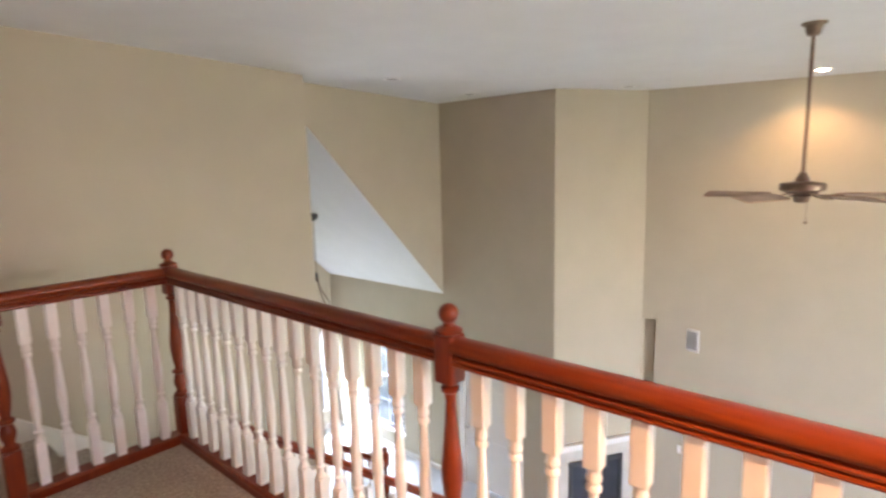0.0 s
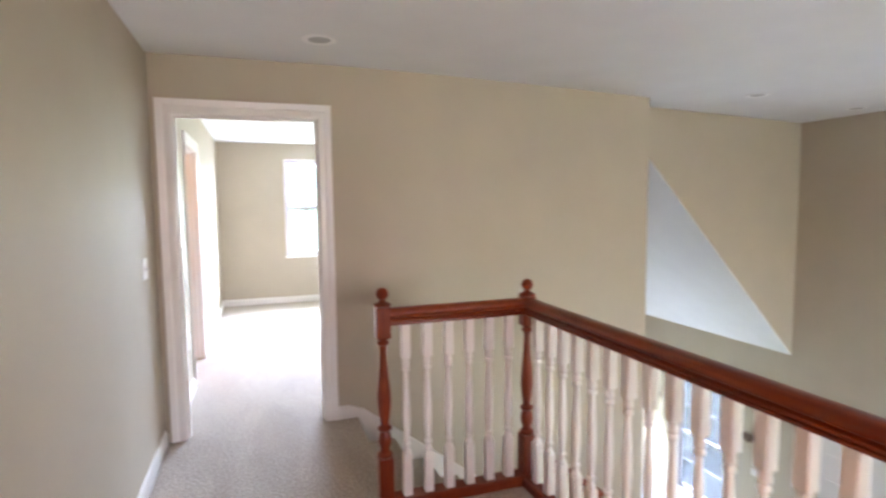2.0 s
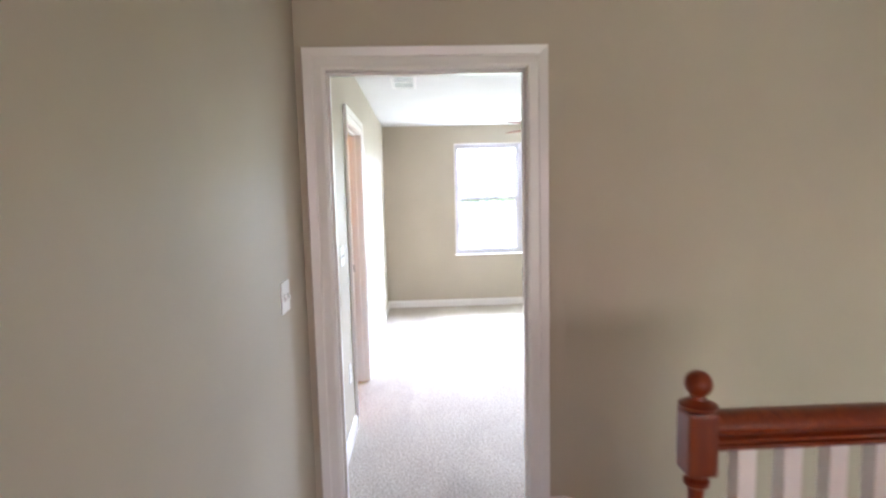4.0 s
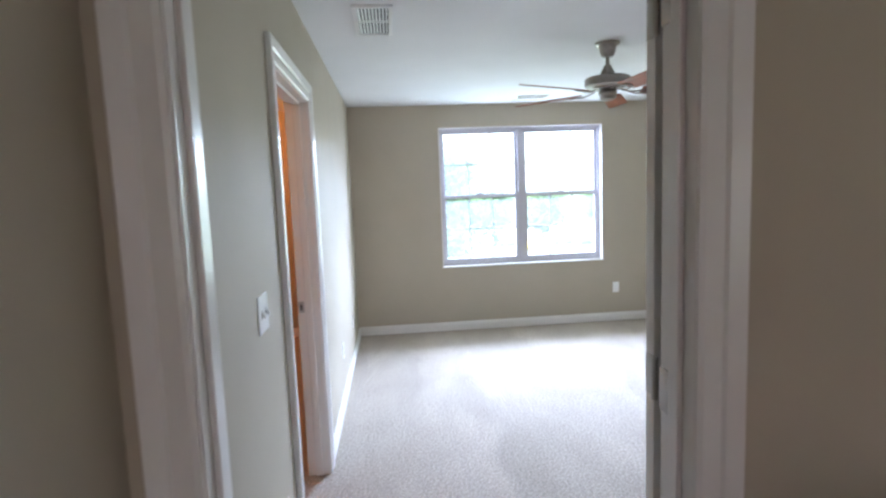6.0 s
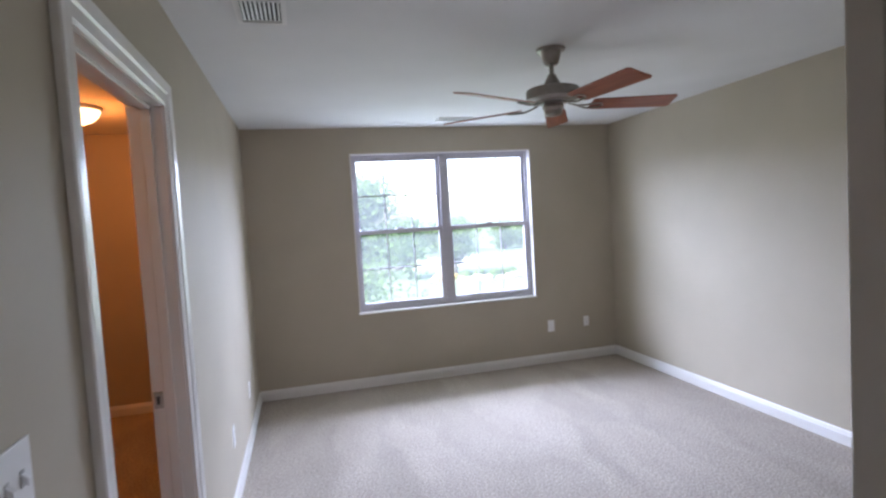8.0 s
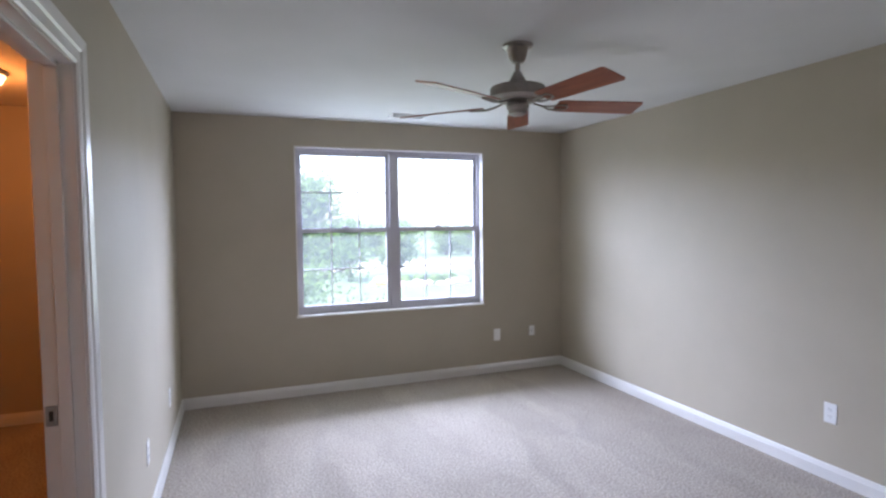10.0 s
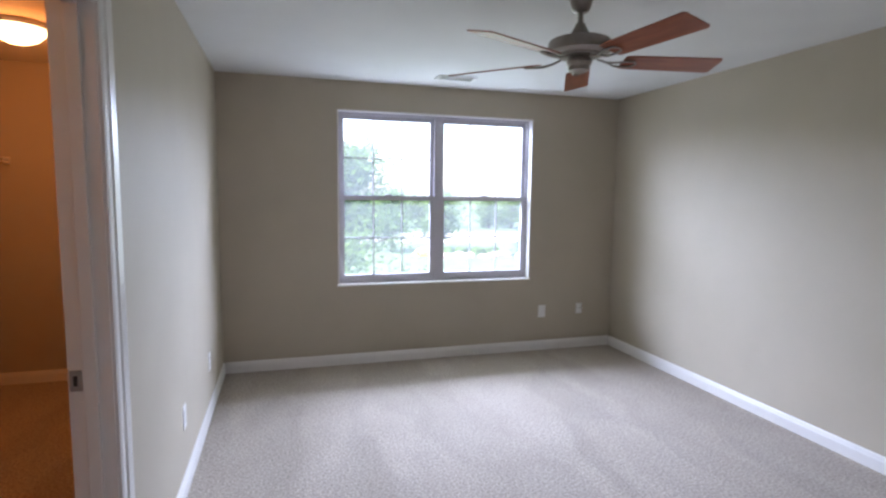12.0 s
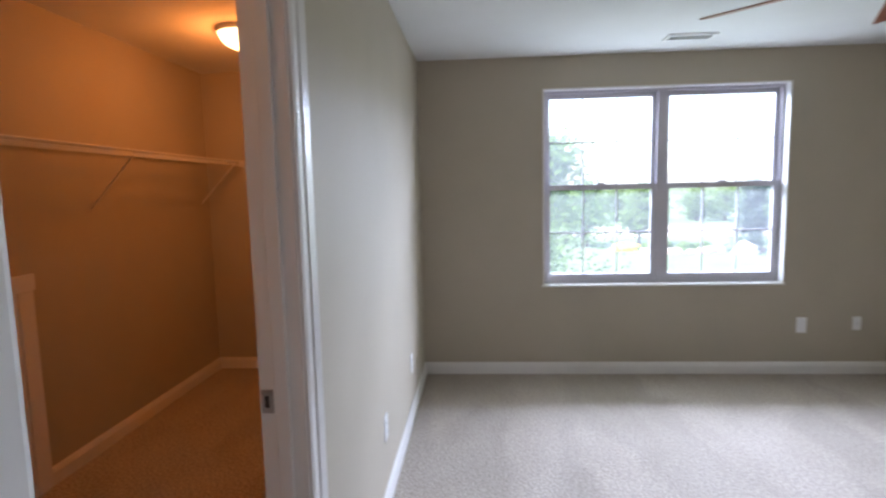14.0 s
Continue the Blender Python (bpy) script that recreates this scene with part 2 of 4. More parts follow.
def box(bm, x0, x1, y0, y1, z0, z1, bevel=0.0):
    vs = [bm.verts.new((x, y, z)) for x in (x0, x1) for y in (y0, y1) for z in (z0, z1)]
    fs = [bm.faces.new([vs[i] for i in f]) for f in ((0, 1, 3, 2), (4, 6, 7, 5), (0, 4, 5, 1), (2, 3, 7, 6), (0, 2, 6, 4), (1, 5, 7, 3))]
    if bevel:
        es = list({e for f in fs for e in f.edges})
        bmesh.ops.bevel(bm, geom=es, offset=bevel, segments=2, affect="EDGES", profile=0.6)


def prism(bm, pts, z0, z1):
    a = [bm.verts.new((x, y, z0)) for x, y in pts]
    b = [bm.verts.new((x, y, z1)) for x, y in pts]
    n = len(pts)
    for i in range(n):
        bm.faces.new((a[i], a[(i + 1) % n], b[(i + 1) % n], b[i]))
    bm.faces.new(a[::-1])
    bm.faces.new(b)


def sweep(bm, rings, closed=True, caps=True):
    vs = [[bm.verts.new(p) for p in r] for r in rings]
    n = len(vs[0])
    for a, b in zip(vs, vs[1:]):
        for i in range(n if closed else n - 1):
            bm.faces.new((a[i], a[(i + 1) % n], b[(i + 1) % n], b[i]))
    if caps:
        bm.faces.new(vs[0][::-1])
        bm.faces.new(vs[-1])


def lathe(bm, profile, cx=0.0, cy=0.0, seg=16):
    """profile: (radius, z) from bottom to top."""
    sweep(bm, [[(cx + max(r, 0.0004) * math.cos(2 * math.pi * i / seg), cy + max(r, 0.0004) * math.sin(2 * math.pi * i / seg), z) for i in range(seg)] for r, z in profile])


def tube(bm, pts, r, seg=8):
    pts = [Vector(p) for p in pts]
    rings = []
    for i, p in enumerate(pts):
        d = (pts[min(i + 1, len(pts) - 1)] - pts[max(i - 1, 0)]).normalized()
        u = d.cross(Vector((0, 0, 1)) if abs(d.z) < 0.95 else Vector((1, 0, 0))).normalized()
        v = d.cross(u)
        rings.append([p + r * (math.cos(2 * math.pi * k / seg) * u + math.sin(2 * math.pi * k / seg) * v) for k in range(seg)])
    sweep(bm, rings)


def mesh(name, bm, material, smooth=False):
    bmesh.ops.recalc_face_normals(bm, faces=bm.faces)
    me = bpy.data.meshes.new(name)
    bm.to_mesh(me)
    bm.free()
    me.materials.append(material)
    if smooth:
        me.shade_smooth()
        me.set_sharp_from_angle(angle=radians(40))
    return me


def part(name, bm, material, parent, label="", smooth=False):
    ob = new(name, mesh(name, bm, material, smooth))
    ob.parent = parent
    return tagged(ob, label)


def base(name, m, label, category, group="", kind=""):
    ob = new(name)
    ob.matrix_world = m
    ob.empty_display_size = 0.1
    return tagged(ob, label, category, group, kind)


def solid(name, bm, material, label, category="", kind="structure", smooth=False, group=""):
    return tagged(new(name, mesh(name, bm, material, smooth)), label, category or name.split("_")[0], group, kind)


def holed(bm, axis, a0, a1, t0, t1, z0, z1, holes=()):
    """A one-piece wall along axis ('x' or 'y') from a0 to a1, t0..t1 thick, with rectangular holes (u0, u1, w0, w1)."""
    us = sorted({a0, a1, *[h[0] for h in holes], *[h[1] for h in holes]})
    zs = sorted({z0, z1, *[h[2] for h in holes], *[h[3] for h in holes]})
    made = {}

    def v(u, t, z):
        key = (u, t, z)
        if key not in made:
            made[key] = bm.verts.new((u, t, z) if axis == "x" else (t, u, z))
        return made[key]

    def is_solid(i, k):
        if not (0 <= i < len(us) - 1 and 0 <= k < len(zs) - 1):
            return False
        u, z = (us[i] + us[i + 1]) / 2, (zs[k] + zs[k + 1]) / 2
        return not any(h[0] < u < h[1] and h[2] < z < h[3] for h in holes)

    for i in range(len(us) - 1):
        for k in range(len(zs) - 1):
            if not is_solid(i, k):
                continue
            ua, ub, za, zb = us[i], us[i + 1], zs[k], zs[k + 1]
            for t in (t0, t1):
                bm.faces.new((v(ua, t, za), v(ub, t, za), v(ub, t, zb), v(ua, t, zb)))
            for u, di in ((ua, -1), (ub, 1)):
                if not is_solid(i + di, k):
                    bm.faces.new((v(u, t0, za), v(u, t1, za), v(u, t1, zb), v(u, t0, zb)))
            for z, dk in ((za, -1), (zb, 1)):
                if not is_solid(i, k + dk):
                    bm.faces.new((v(ua, t0, z), v(ub, t0, z), v(ub, t1, z), v(ua, t1, z)))


H = 2.386          # ceiling height
LOW = -3.42        # great-room floor
DOOR_Y = -0.06     # hall face of the wall with the bedroom door
DOOR_T = 0.115     # its thickness
B = bmesh.new


def wall_y(x):
    """The face of the stair wall, bent slightly away from the hall to fit the camera's view."""
    return DOOR_Y + 0.345 * max(0.0, (x - 1.15) / 2.8) ** 1.35

# ---- structure ----
bm = B()
box(bm, -0.12, 1.92, -10.6, -1.20, -0.30, 0)
box(bm, -0.12, 1.20, -1.20, 0.02, -0.30, 0)
prism(bm, [(-1.85, 0.02), (1.20, 0.02), (1.20, 0.10), (2.2, 0.18), (3.95, 0.43), (3.95, 5.0), (-1.85, 5.0)], -0.30, 0)
solid("floor", bm, CARPET, "beige cut-pile carpet with vacuum tracks")
bm = B()
box(bm, 0.9, 10.5, -10.8, 4.1, LOW - 0.2, LOW)
solid("floor_lower", bm, TILE, "pale tiled floor of the great room below", "floor")
bm = B()
box(bm, -1.95, 10.5, -10.8, -0.4, H, H + 0.15)
box(bm, -1.95, 7.0, -0.4, 5.05, H, H + 0.15)
solid("ceiling", bm, CEIL, "flat white painted ceiling")

bm = B()
box(bm, -0.12, 0.0, -10.6, DOOR_Y, 0, H)
solid("wall_hall_left", bm, WALL, "sage beige painted hall wall", "wall")
bm = B()
holed(bm, "x", -1.82, 1.15, DOOR_Y, DOOR_Y + DOOR_T, 0, H, [(0.105, 1.002, 0, 2.05)])
solid("wall_bedroom_door", bm, WALL, "sage beige painted wall with a doorway", "wall")
bm = B()
WALL_XS = [1.15 + 2.75 * k / 14 for k in range(15)]
prism(bm, [(x, wall_y(x)) for x in WALL_XS] + [(3.90, 0.41), (2.2, 0.14), (1.15, DOOR_Y + DOOR_T)], LOW, H)
solid("wall_stairs", bm, WALL, "sage beige painted wall beside the stairs", "wall", smooth=True)
bm = B()
holed(bm, "x", 0.051, 3.95, 4.73, 4.88, -0.3, H, [(0.972, 2.736, 0.694, 2.154)])
solid("wall_bedroom_north", bm, WALL, "sage beige bedroom wall with a double window", "wall")
bm = B()
holed(bm, "y", DOOR_Y + DOOR_T, 4.87, -0.05, 0.05, 0, H, [(1.070, 1.900, 0, 1.997)])
solid("wall_bedroom_west", bm, WALL, "sage beige bedroom wall with a closet doorway", "wall")
bm = B()
box(bm, 3.622, 3.90, 0.36, 4.73, LOW, H)
solid("wall_bedroom_east", bm, WALL, "sage beige painted bedroom wall", "wall")
bm = B()
box(bm, -1.80, -1.68, DOOR_Y + DOOR_T, 4.87, 0, H)
solid("wall_closet_west", bm, WALL, "painted closet wall in warm lamplight", "wall")
bm = B()
box(bm, -1.80, 0.05, 4.87, 5.0, 0, H)
solid("wall_closet_north", bm, WALL, "painted closet end wall in warm lamplight", "wall")
# great room
bm = B()
p0, p1 = Vector((3.90, 0.60)), Vector((6.77, 1.08))
q = [bm.verts.new((p.x, p.y + d, z)) for d in (0, 0.13) for p, z in ((p0, 2.19), (p1, -0.43), (p1, H), (p0, H))]
for f in ((0, 1, 2, 3), (7, 6, 5, 4), (0, 4, 5, 1), (1, 5, 6, 2), (2, 6, 7, 3), (3, 7, 4, 0)):
    bm.faces.new([q[i] for i in f])
solid("wall_great_room_north", bm, WALL, "sage beige upper wall cut by a sloping ceiling", "wall")
bm = B()
holed(bm, "y", -0.83, 3.9, 6.77, 6.92, LOW, H, [(2.03, 2.98, -3.08, -1.25), (-0.26, 0.72, LOW, -1.33)])
solid("wall_foyer_east", bm, WALL, "sage beige wall with front door and window", "wall")
bm = B()
holed(bm, "x", 3.90, 6.92, 3.9, 4.05, LOW, H, [(5.55, 6.55, -3.05, -1.5)])
solid("wall_foyer_north", bm, WALL, "sage beige foyer wall with a window", "wall")
bm = B()
q = [bm.verts.new(c) for c in ((3.90, 0.61, 2.18), (6.77, 1.09, -0.44), (6.77, 3.9, -0.44), (3.90, 3.9, 2.18), (3.90, 0.61, 2.30), (6.77, 1.09, -0.32), (6.77, 3.9, -0.32), (3.90, 3.9, 2.30))]
for f in ((0, 1, 2, 3), (4, 5, 6, 7), (0, 1, 5, 4), (1, 2, 6, 5), (2, 3, 7, 6), (3, 0, 4, 7)):
    bm.faces.new([q[i] for i in f])
solid("ceiling_foyer", bm, CEIL, "white sloping ceiling over the foyer", "ceiling")
bm = B()
prism(bm, [(6.77, -0.83), (7.90, -1.55), (8.0, -1.55), (8.0, -1.74), (8.4, -1.74), (8.4, -0.5), (6.92, -0.5), (6.92, -0.83)], LOW, H)
solid("wall_chimney_breast", bm, WALL, "tall sage beige chimney breast", "wall")
bm = B()
prism(bm, [(7.90, -1.55), (10.1, -10.6), (10.3, -10.6), (10.3, -1.55)], -0.64, H)
prism(bm, [(7.94, -1.72), (10.1, -10.6), (10.3, -10.6), (10.3, -1.72)], LOW, -0.64)
solid("wall_great_room_east", bm, WALL, "sage beige great-room wall lit by a downlight", "wall")
bm = B()
holed(bm, "x", -0.12, 10.3, -10.75, -10.6, LOW, H, [(0.1, 1.26, 0.75, 2.02), (2.3, 7.1, -2.4, 2.0)])
solid("wall_great_room_south", bm, WALL, "plain painted wall with a tall window", "wall")
bm = B()
box(bm, 1.77, 1.90, -10.6, -1.24, LOW, -0.30)
box(bm, 1.02, 1.13, -1.2, 0.05, LOW, -0.30)
solid("wall_under_gallery", bm, WALL, "plain painted wall under the gallery", "wall")


# ---- trim ----
CASING = ((0.0, 0.0), (0.0, 0.009), (0.010, 0.013), (0.045, 0.011), (0.052, 0.016), (0.066, 0.018), (0.085, 0.021), (0.088, 0.017), (0.088, 0.0))


def casing(u0, u1, top, at, axis, side, parent, bottom=0.0):
    """Three mitred lengths of moulding round an opening; axis 'x': the wall runs along x at y=at, side is the way it faces."""
    def pt(u, z, d):
        return (u, at + side * d, z) if axis == "x" else (at + side * d, u, z)
    for k in range(3):
        bm = B()
        if k == 0:
            rings = [[pt(u0 - w, z if z == bottom else z + w, d) for w, d in CASING] for z in (bottom, top)]
        elif k == 1:
            rings = [[pt(u0 - w, top + w, d) for w, d in CASING], [pt(u1 + w, top + w, d) for w, d in CASING]]
        else:
            rings = [[pt(u1 + w, z if z == bottom else z + w, d) for w, d in CASING] for z in (bottom, top)]
        sweep(bm, rings)
        part("casing", bm, TRIM, parent)


def jambs(u0, u1, top, t0, t1, axis, parent, stop):
    for a0, a1, z0, z1 in ((u0 - 0.02, u0, 0, top + 0.02), (u1, u1 + 0.02, 0, top + 0.02), (u0, u1, top, top + 0.02)):
        bm = B()
        box(bm, *((a0, a1, t0, t1) if axis == "x" else (t0, t1, a0, a1)), z0, z1)
        part("jamb", bm, TRIM, parent)
    if stop is None:
        return
    for a0, a1, z0, z1 in ((u0, u0 + 0.012, 0, top), (u1 - 0.012, u1, 0, top), (u0 + 0.012, u1 - 0.012, top - 0.012, top)):
        bm = B()
        box(bm, *((a0, a1, stop, stop + 0.035) if axis == "x" else (stop, stop + 0.035, a0, a1)), z0, z1, 0.003)
        part("door_stop", bm, TRIM, parent)


def door_leaf(m, width, height, parent):
    bm = B()
    box(bm, 0, width, 0, 0.035, 0.012, height, 0.002)
    leaf = part("door_leaf", bm, TRIM, parent)
    leaf.matrix_basis = m
    for x0, x1 in ((0.11, width / 2 - 0.04), (width / 2 + 0.04, width - 0.11)):
        for z0, z1 in ((0.22, 0.82), (0.98, 1.62), (1.72, 1.93)):
            for y0, y1 in ((-0.004, 0.002), (0.033, 0.039)):
                bm = B()
                box(bm, x0, x1, y0, y1, z0, z1, 0.002)
                part("panel", bm, TRIM, leaf)
    bm = B()
    for s in (-1, 1):
        y = 0.0175 + s * 0.055
        bmesh.ops.create_uvsphere(bm, u_segments=14, v_segments=10, radius=0.027, matrix=pose(width - 0.065, y, 0.95))
        tube(bm, [(width - 0.065, 0.0175 + s * 0.017, 0.95), (width - 0.065, y, 0.95)], 0.012)
    part("door_knob", bm, STEEL, leaf, "satin nickel door knob", True)
    return leaf


door = base("door_1", pose(0, 0, 0), "white bedroom door swung wide open in its frame", "door", kind="structure")
jambs(0.125, 0.982, 2.03, DOOR_Y - 0.003, DOOR_Y + DOOR_T + 0.003, "x", door, DOOR_Y + 0.035)
casing(0.120, 0.983, 2.035, DOOR_Y - 0.002, "x", -1, door)
casing(0.120, 0.987, 2.035, DOOR_Y + DOOR_T + 0.0005, "x", 1, door)
door_leaf(pose(1.0, DOOR_Y + DOOR_T + 0.069, 0, 0, 0, 1.5), 0.845, 2.025, door)
for z in (0.25, 1.05, 1.80):
    bm = B()
    lathe(bm, [(0.007, z), (0.007, z + 0.09)], 0.993, DOOR_Y + DOOR_T + 0.052, 10)
    box(bm, 0.9785, 0.9815, DOOR_Y + DOOR_T - 0.040, DOOR_Y + DOOR_T + 0.003, z, z + 0.09, 0.001)
    box(bm, 0.9975, 1.0005, DOOR_Y + DOOR_T + 0.056, DOOR_Y + DOOR_T + 0.102, z, z + 0.09, 0.001)
    part("hinge", bm, STEEL, door, "satin nickel hinge", True)

door2 = base("door_2", pose(0, 0, 0), "white-cased closet doorway without a door in view", "doorway", kind="structure")
jambs(1.09, 1.88, 1.977, -0.053, 0.053, "y", door2, -0.018)
casing(1.085, 1.885, 1.982, 0.052, "y", 1, door2)
casing(1.085, 1.885, 1.982, -0.052, "y", -1, door2)
bm = B()
box(bm, -0.054, -0.024, 1.875, 1.8805, 0.900, 0.960, 0.001)
strike = part("strike_plate", bm, STEEL, door2, "satin nickel strike plate")
# dark block on the plate in place of the hole's shade
bm = B()
box(bm, -0.045, -0.034, 1.8735, 1.876, 0.915, 0.945)
part("latch_hole_shade", bm, SLOT_SHADE, strike)

BASE = ((0.0, 0.0), (0.016, 0.0), (0.016, 0.062), (0.012, 0.071), (0.009, 0.081), (0.005, 0.088), (0.0, 0.090))


def baseboard(a, b, z0=0.0, z1=None, tall=1.0):
    """A moulded board along the wall from a to b; its face is on the left of that way."""
    a, b = Vector(a), Vector(b)
    n = Vector((-(b - a).y, (b - a).x)).normalized()
    z1 = z0 if z1 is None else z1
    bm = B()
    sweep(bm, [[(p.x + n.x * d, p.y + n.y * d, z + h * tall) for d, h in BASE] for p, z in ((a, z0), (b, z1))])
    return solid("baseboard", bm, TRIM, "white painted moulded baseboard", "baseboard")


baseboard((0.05, 4.73), (0.05, 1.974))
baseboard((0.05, 0.996), (0.05, DOOR_Y + DOOR_T + 0.002))
baseboard((3.622, 4.73), (0.05, 4.73))
baseboard((3.622, 0.45), (3.622, 4.73))
baseboard((0.0, DOOR_Y - 0.024), (0.0, -10.6))
baseboard((-1.68, 4.87), (-1.68, 0.2))
baseboard((-0.05, 4.87), (-1.68, 4.87))
baseboard((1.15, DOOR_Y - 0.001), (1.073, DOOR_Y - 0.001))
# skirt board of the stairs
bm = B()
sl = 0.19 / 0.244
rings = []
for k in range(29):
    x = 1.15 + 0.1 * k
    top = 0.090 if x < 1.2 else 0.05 - (x - 1.25) * sl
    rings.append([(x, wall_y(x) - d, z) for d, z in ((0.0, top), (0.016, top - 0.004), (0.016, top - 0.33), (0.0, top - 0.33))])
sweep(bm, rings)
solid("trim_stair_skirt", bm, TRIM, "white sloping skirt board beside the stairs", "trim")


# ---- stairs and railing ----
stairs = base("staircase", pose(0, 0, 0), "carpeted straight stairs going down to the great room", "stairs", kind="structure")
for i in range(17):
    bm = B()
    x0 = 1.20 + 0.244 * i
    z = -0.19 * (i + 1)
    yb = min(0.28, wall_y(x0)) - 0.005
    box(bm, x0 - 0.01, x0 + 0.244 + 0.02, -1.23, yb, max(LOW, z - 0.35), z, 0.008)
    part("step", bm, CARPET, stairs)


def newel(name, x, y, z=0.0):
    ob = base(name, pose(x, y, z), "turned cherry-stained newel post with a ball finial", "newel post", "newel posts of the gallery railing")
    bm = B()
    box(bm, -0.036, 0.036, -0.036, 0.036, -0.02, 0.26, 0.005)
    part("foot_block", bm, CHERRY, ob)
    bm = B()
    lathe(bm, [(0.030, 0.258), (0.038, 0.266), (0.038, 0.277), (0.025, 0.286), (0.022, 0.300), (0.031, 0.325), (0.034, 0.345), (0.029, 0.370), (0.023, 0.388),
               (0.035, 0.397), (0.035, 0.408), (0.022, 0.417), (0.021, 0.43), (0.028, 0.47), (0.0345, 0.53), (0.0335, 0.575), (0.027, 0.64), (0.020, 0.71), (0.017, 0.780),
               (0.019, 0.806), (0.029, 0.814), (0.029, 0.824), (0.020, 0.831), (0.026, 0.842)], seg=20)
    part("turned_shaft", bm, CHERRY, ob, smooth=True)
    bm = B()
    box(bm, -0.035, 0.035, -0.035, 0.035, 0.842, 0.994, 0.009)
    part("top_block", bm, CHERRY, ob)
    bm = B()
    lathe(bm, [(0.032, 0.992), (0.043, 0.998), (0.043, 1.006), (0.032, 1.012), (0.019, 1.018), (0.017, 1.026)] +
          [(0.031 * math.sin(a), 1.054 - 0.031 * math.cos(a)) for a in np.linspace(0.5, math.pi, 12)], seg=20)
    part("ball_finial", bm, CHERRY, ob, smooth=True)
    return ob


RAIL_HALF = ((0.020, 0.0), (0.029, 0.002), (0.032, 0.007), (0.031, 0.013), (0.024, 0.016), (0.024, 0.019), (0.031, 0.021), (0.032, 0.026), (0.029, 0.030), (0.021, 0.033), (0.021, 0.037), (0.030, 0.040), (0.035, 0.046), (0.038, 0.056), (0.036, 0.067), (0.028, 0.077), (0.014, 0.084))
RAIL = tuple((-d, h) for d, h in RAIL_HALF) + tuple((d, h) for d, h in RAIL_HALF[::-1])
SHOE = ((-0.048, 0.0), (-0.048, 0.045), (-0.040, 0.056), (0.040, 0.056), (0.048, 0.045), (0.048, 0.0))


def bar(bm, profile, a, b, z0, z1=None):
    a, b = Vector(a), Vector(b)
    n = Vector(((b - a).y, -(b - a).x)).normalized()
    z1 = z0 if z1 is None else z1
    sweep(bm, [[(p.x + n.x * d, p.y + n.y * d, z + h) for d, h in profile] for p, z in ((a, z0), (b, z1))])


def spindle(name, m, length=0.855):
    """A square-ended turned spindle, its foot at z 0."""
    ob = base(name, m, "white painted turned baluster with square ends", "baluster", "white balusters of the railings")
    k = length / 0.845
    w = 0.0215
    bm = B()
    box(bm, -w, w, -w, w, -0.01, 0.205 * k, 0.003)
    part("foot_block", bm, SPINDLE, ob)
    bm = B()
    lathe(bm, [(r, z * k) for r, z in ((0.020, 0.204), (0.0225, 0.212), (0.0165, 0.224), (0.013, 0.235), (0.0175, 0.247), (0.0205, 0.254), (0.0135, 0.262), (0.0145, 0.28), (0.0185, 0.33),
               (0.0205, 0.38), (0.0185, 0.45), (0.0150, 0.53), (0.0120, 0.595), (0.0120, 0.610), (0.0195, 0.617), (0.0195, 0.626), (0.0135, 0.634), (0.0195, 0.643), (0.0195, 0.652), (0.0165, 0.664), (0.0215, 0.680))], seg=12)
    part("turned_shaft", bm, SPINDLE, ob, smooth=True)
    bm = B()
    box(bm, -w, w, -w, w, 0.678 * k, length, 0.003)
    part("top_block", bm, SPINDLE, ob)
    return ob


NA, NB, NC, ND = (1.137, -1.24), (1.902, -1.24), (1.902, -3.228), (1.902, -5.216)
posts = [newel("newel_post", *NA)]
for p in (NB, NC, ND):
    posts.append(copy_thing(posts[0], pose(*p, 0)))
for i, (a, b, n) in enumerate(((NA, NB, 6), (NB, NC, 16), (NC, ND, 16))):
    d = (Vector(b) - Vector(a)).normalized() * 0.030
    r = base("railing", pose(0, 0, 0), "cherry-stained moulded handrail with matching floor shoe", "railing", "gallery railing")
    bm = B()
    bar(bm, RAIL, Vector(a) + d, Vector(b) - d, 0.902)
    part("handrail", bm, CHERRY_RAIL, r, smooth=True)
    bm = B()
    bar(bm, SHOE, Vector(a) + d, Vector(b) - d, -0.006)
    part("shoe_rail", bm, CHERRY, r)
    for k in range(n):
        p = Vector(a).lerp(Vector(b), (k + 1) / (n + 1))
        m = pose(p.x, p.y, 0.05)
        if i == 0 and k == 0:
            first = spindle("baluster", m)
        else:
            copy_thing(first, m)
# stair railing, open side and far side
for y, xa, xb, foot in ((-1.24, 1.96, 5.3, LOW), (0.30, 4.0, 4.72, -2.9)):
    r = base("stair_railing", pose(0, 0, 0), "cherry-stained handrail following the stairs down", "railing")
    bm = B()
    bar(bm, RAIL, (xa, y), (xb, y), 0.12 - (xa - 1.93) * 0.78, 0.12 - (xb - 1.93) * 0.78)
    part("handrail", bm, CHERRY, r, smooth=True)
    sp = None
    x = xa + 0.14
    while x < xb - 0.05:
        zr = 0.12 - (x - 1.93) * 0.78
        zs = -0.19 * (int((x - 1.20) / 0.244) + 1)
        m = pose(x, y, zs)
        if sp is None:
            sp = spindle("baluster", m, zr - zs + 0.02)
        else:
            copy_thing(sp, m)
        x += 0.122
    copy_thing(posts[0], pose(xb + 0.03, y, foot))


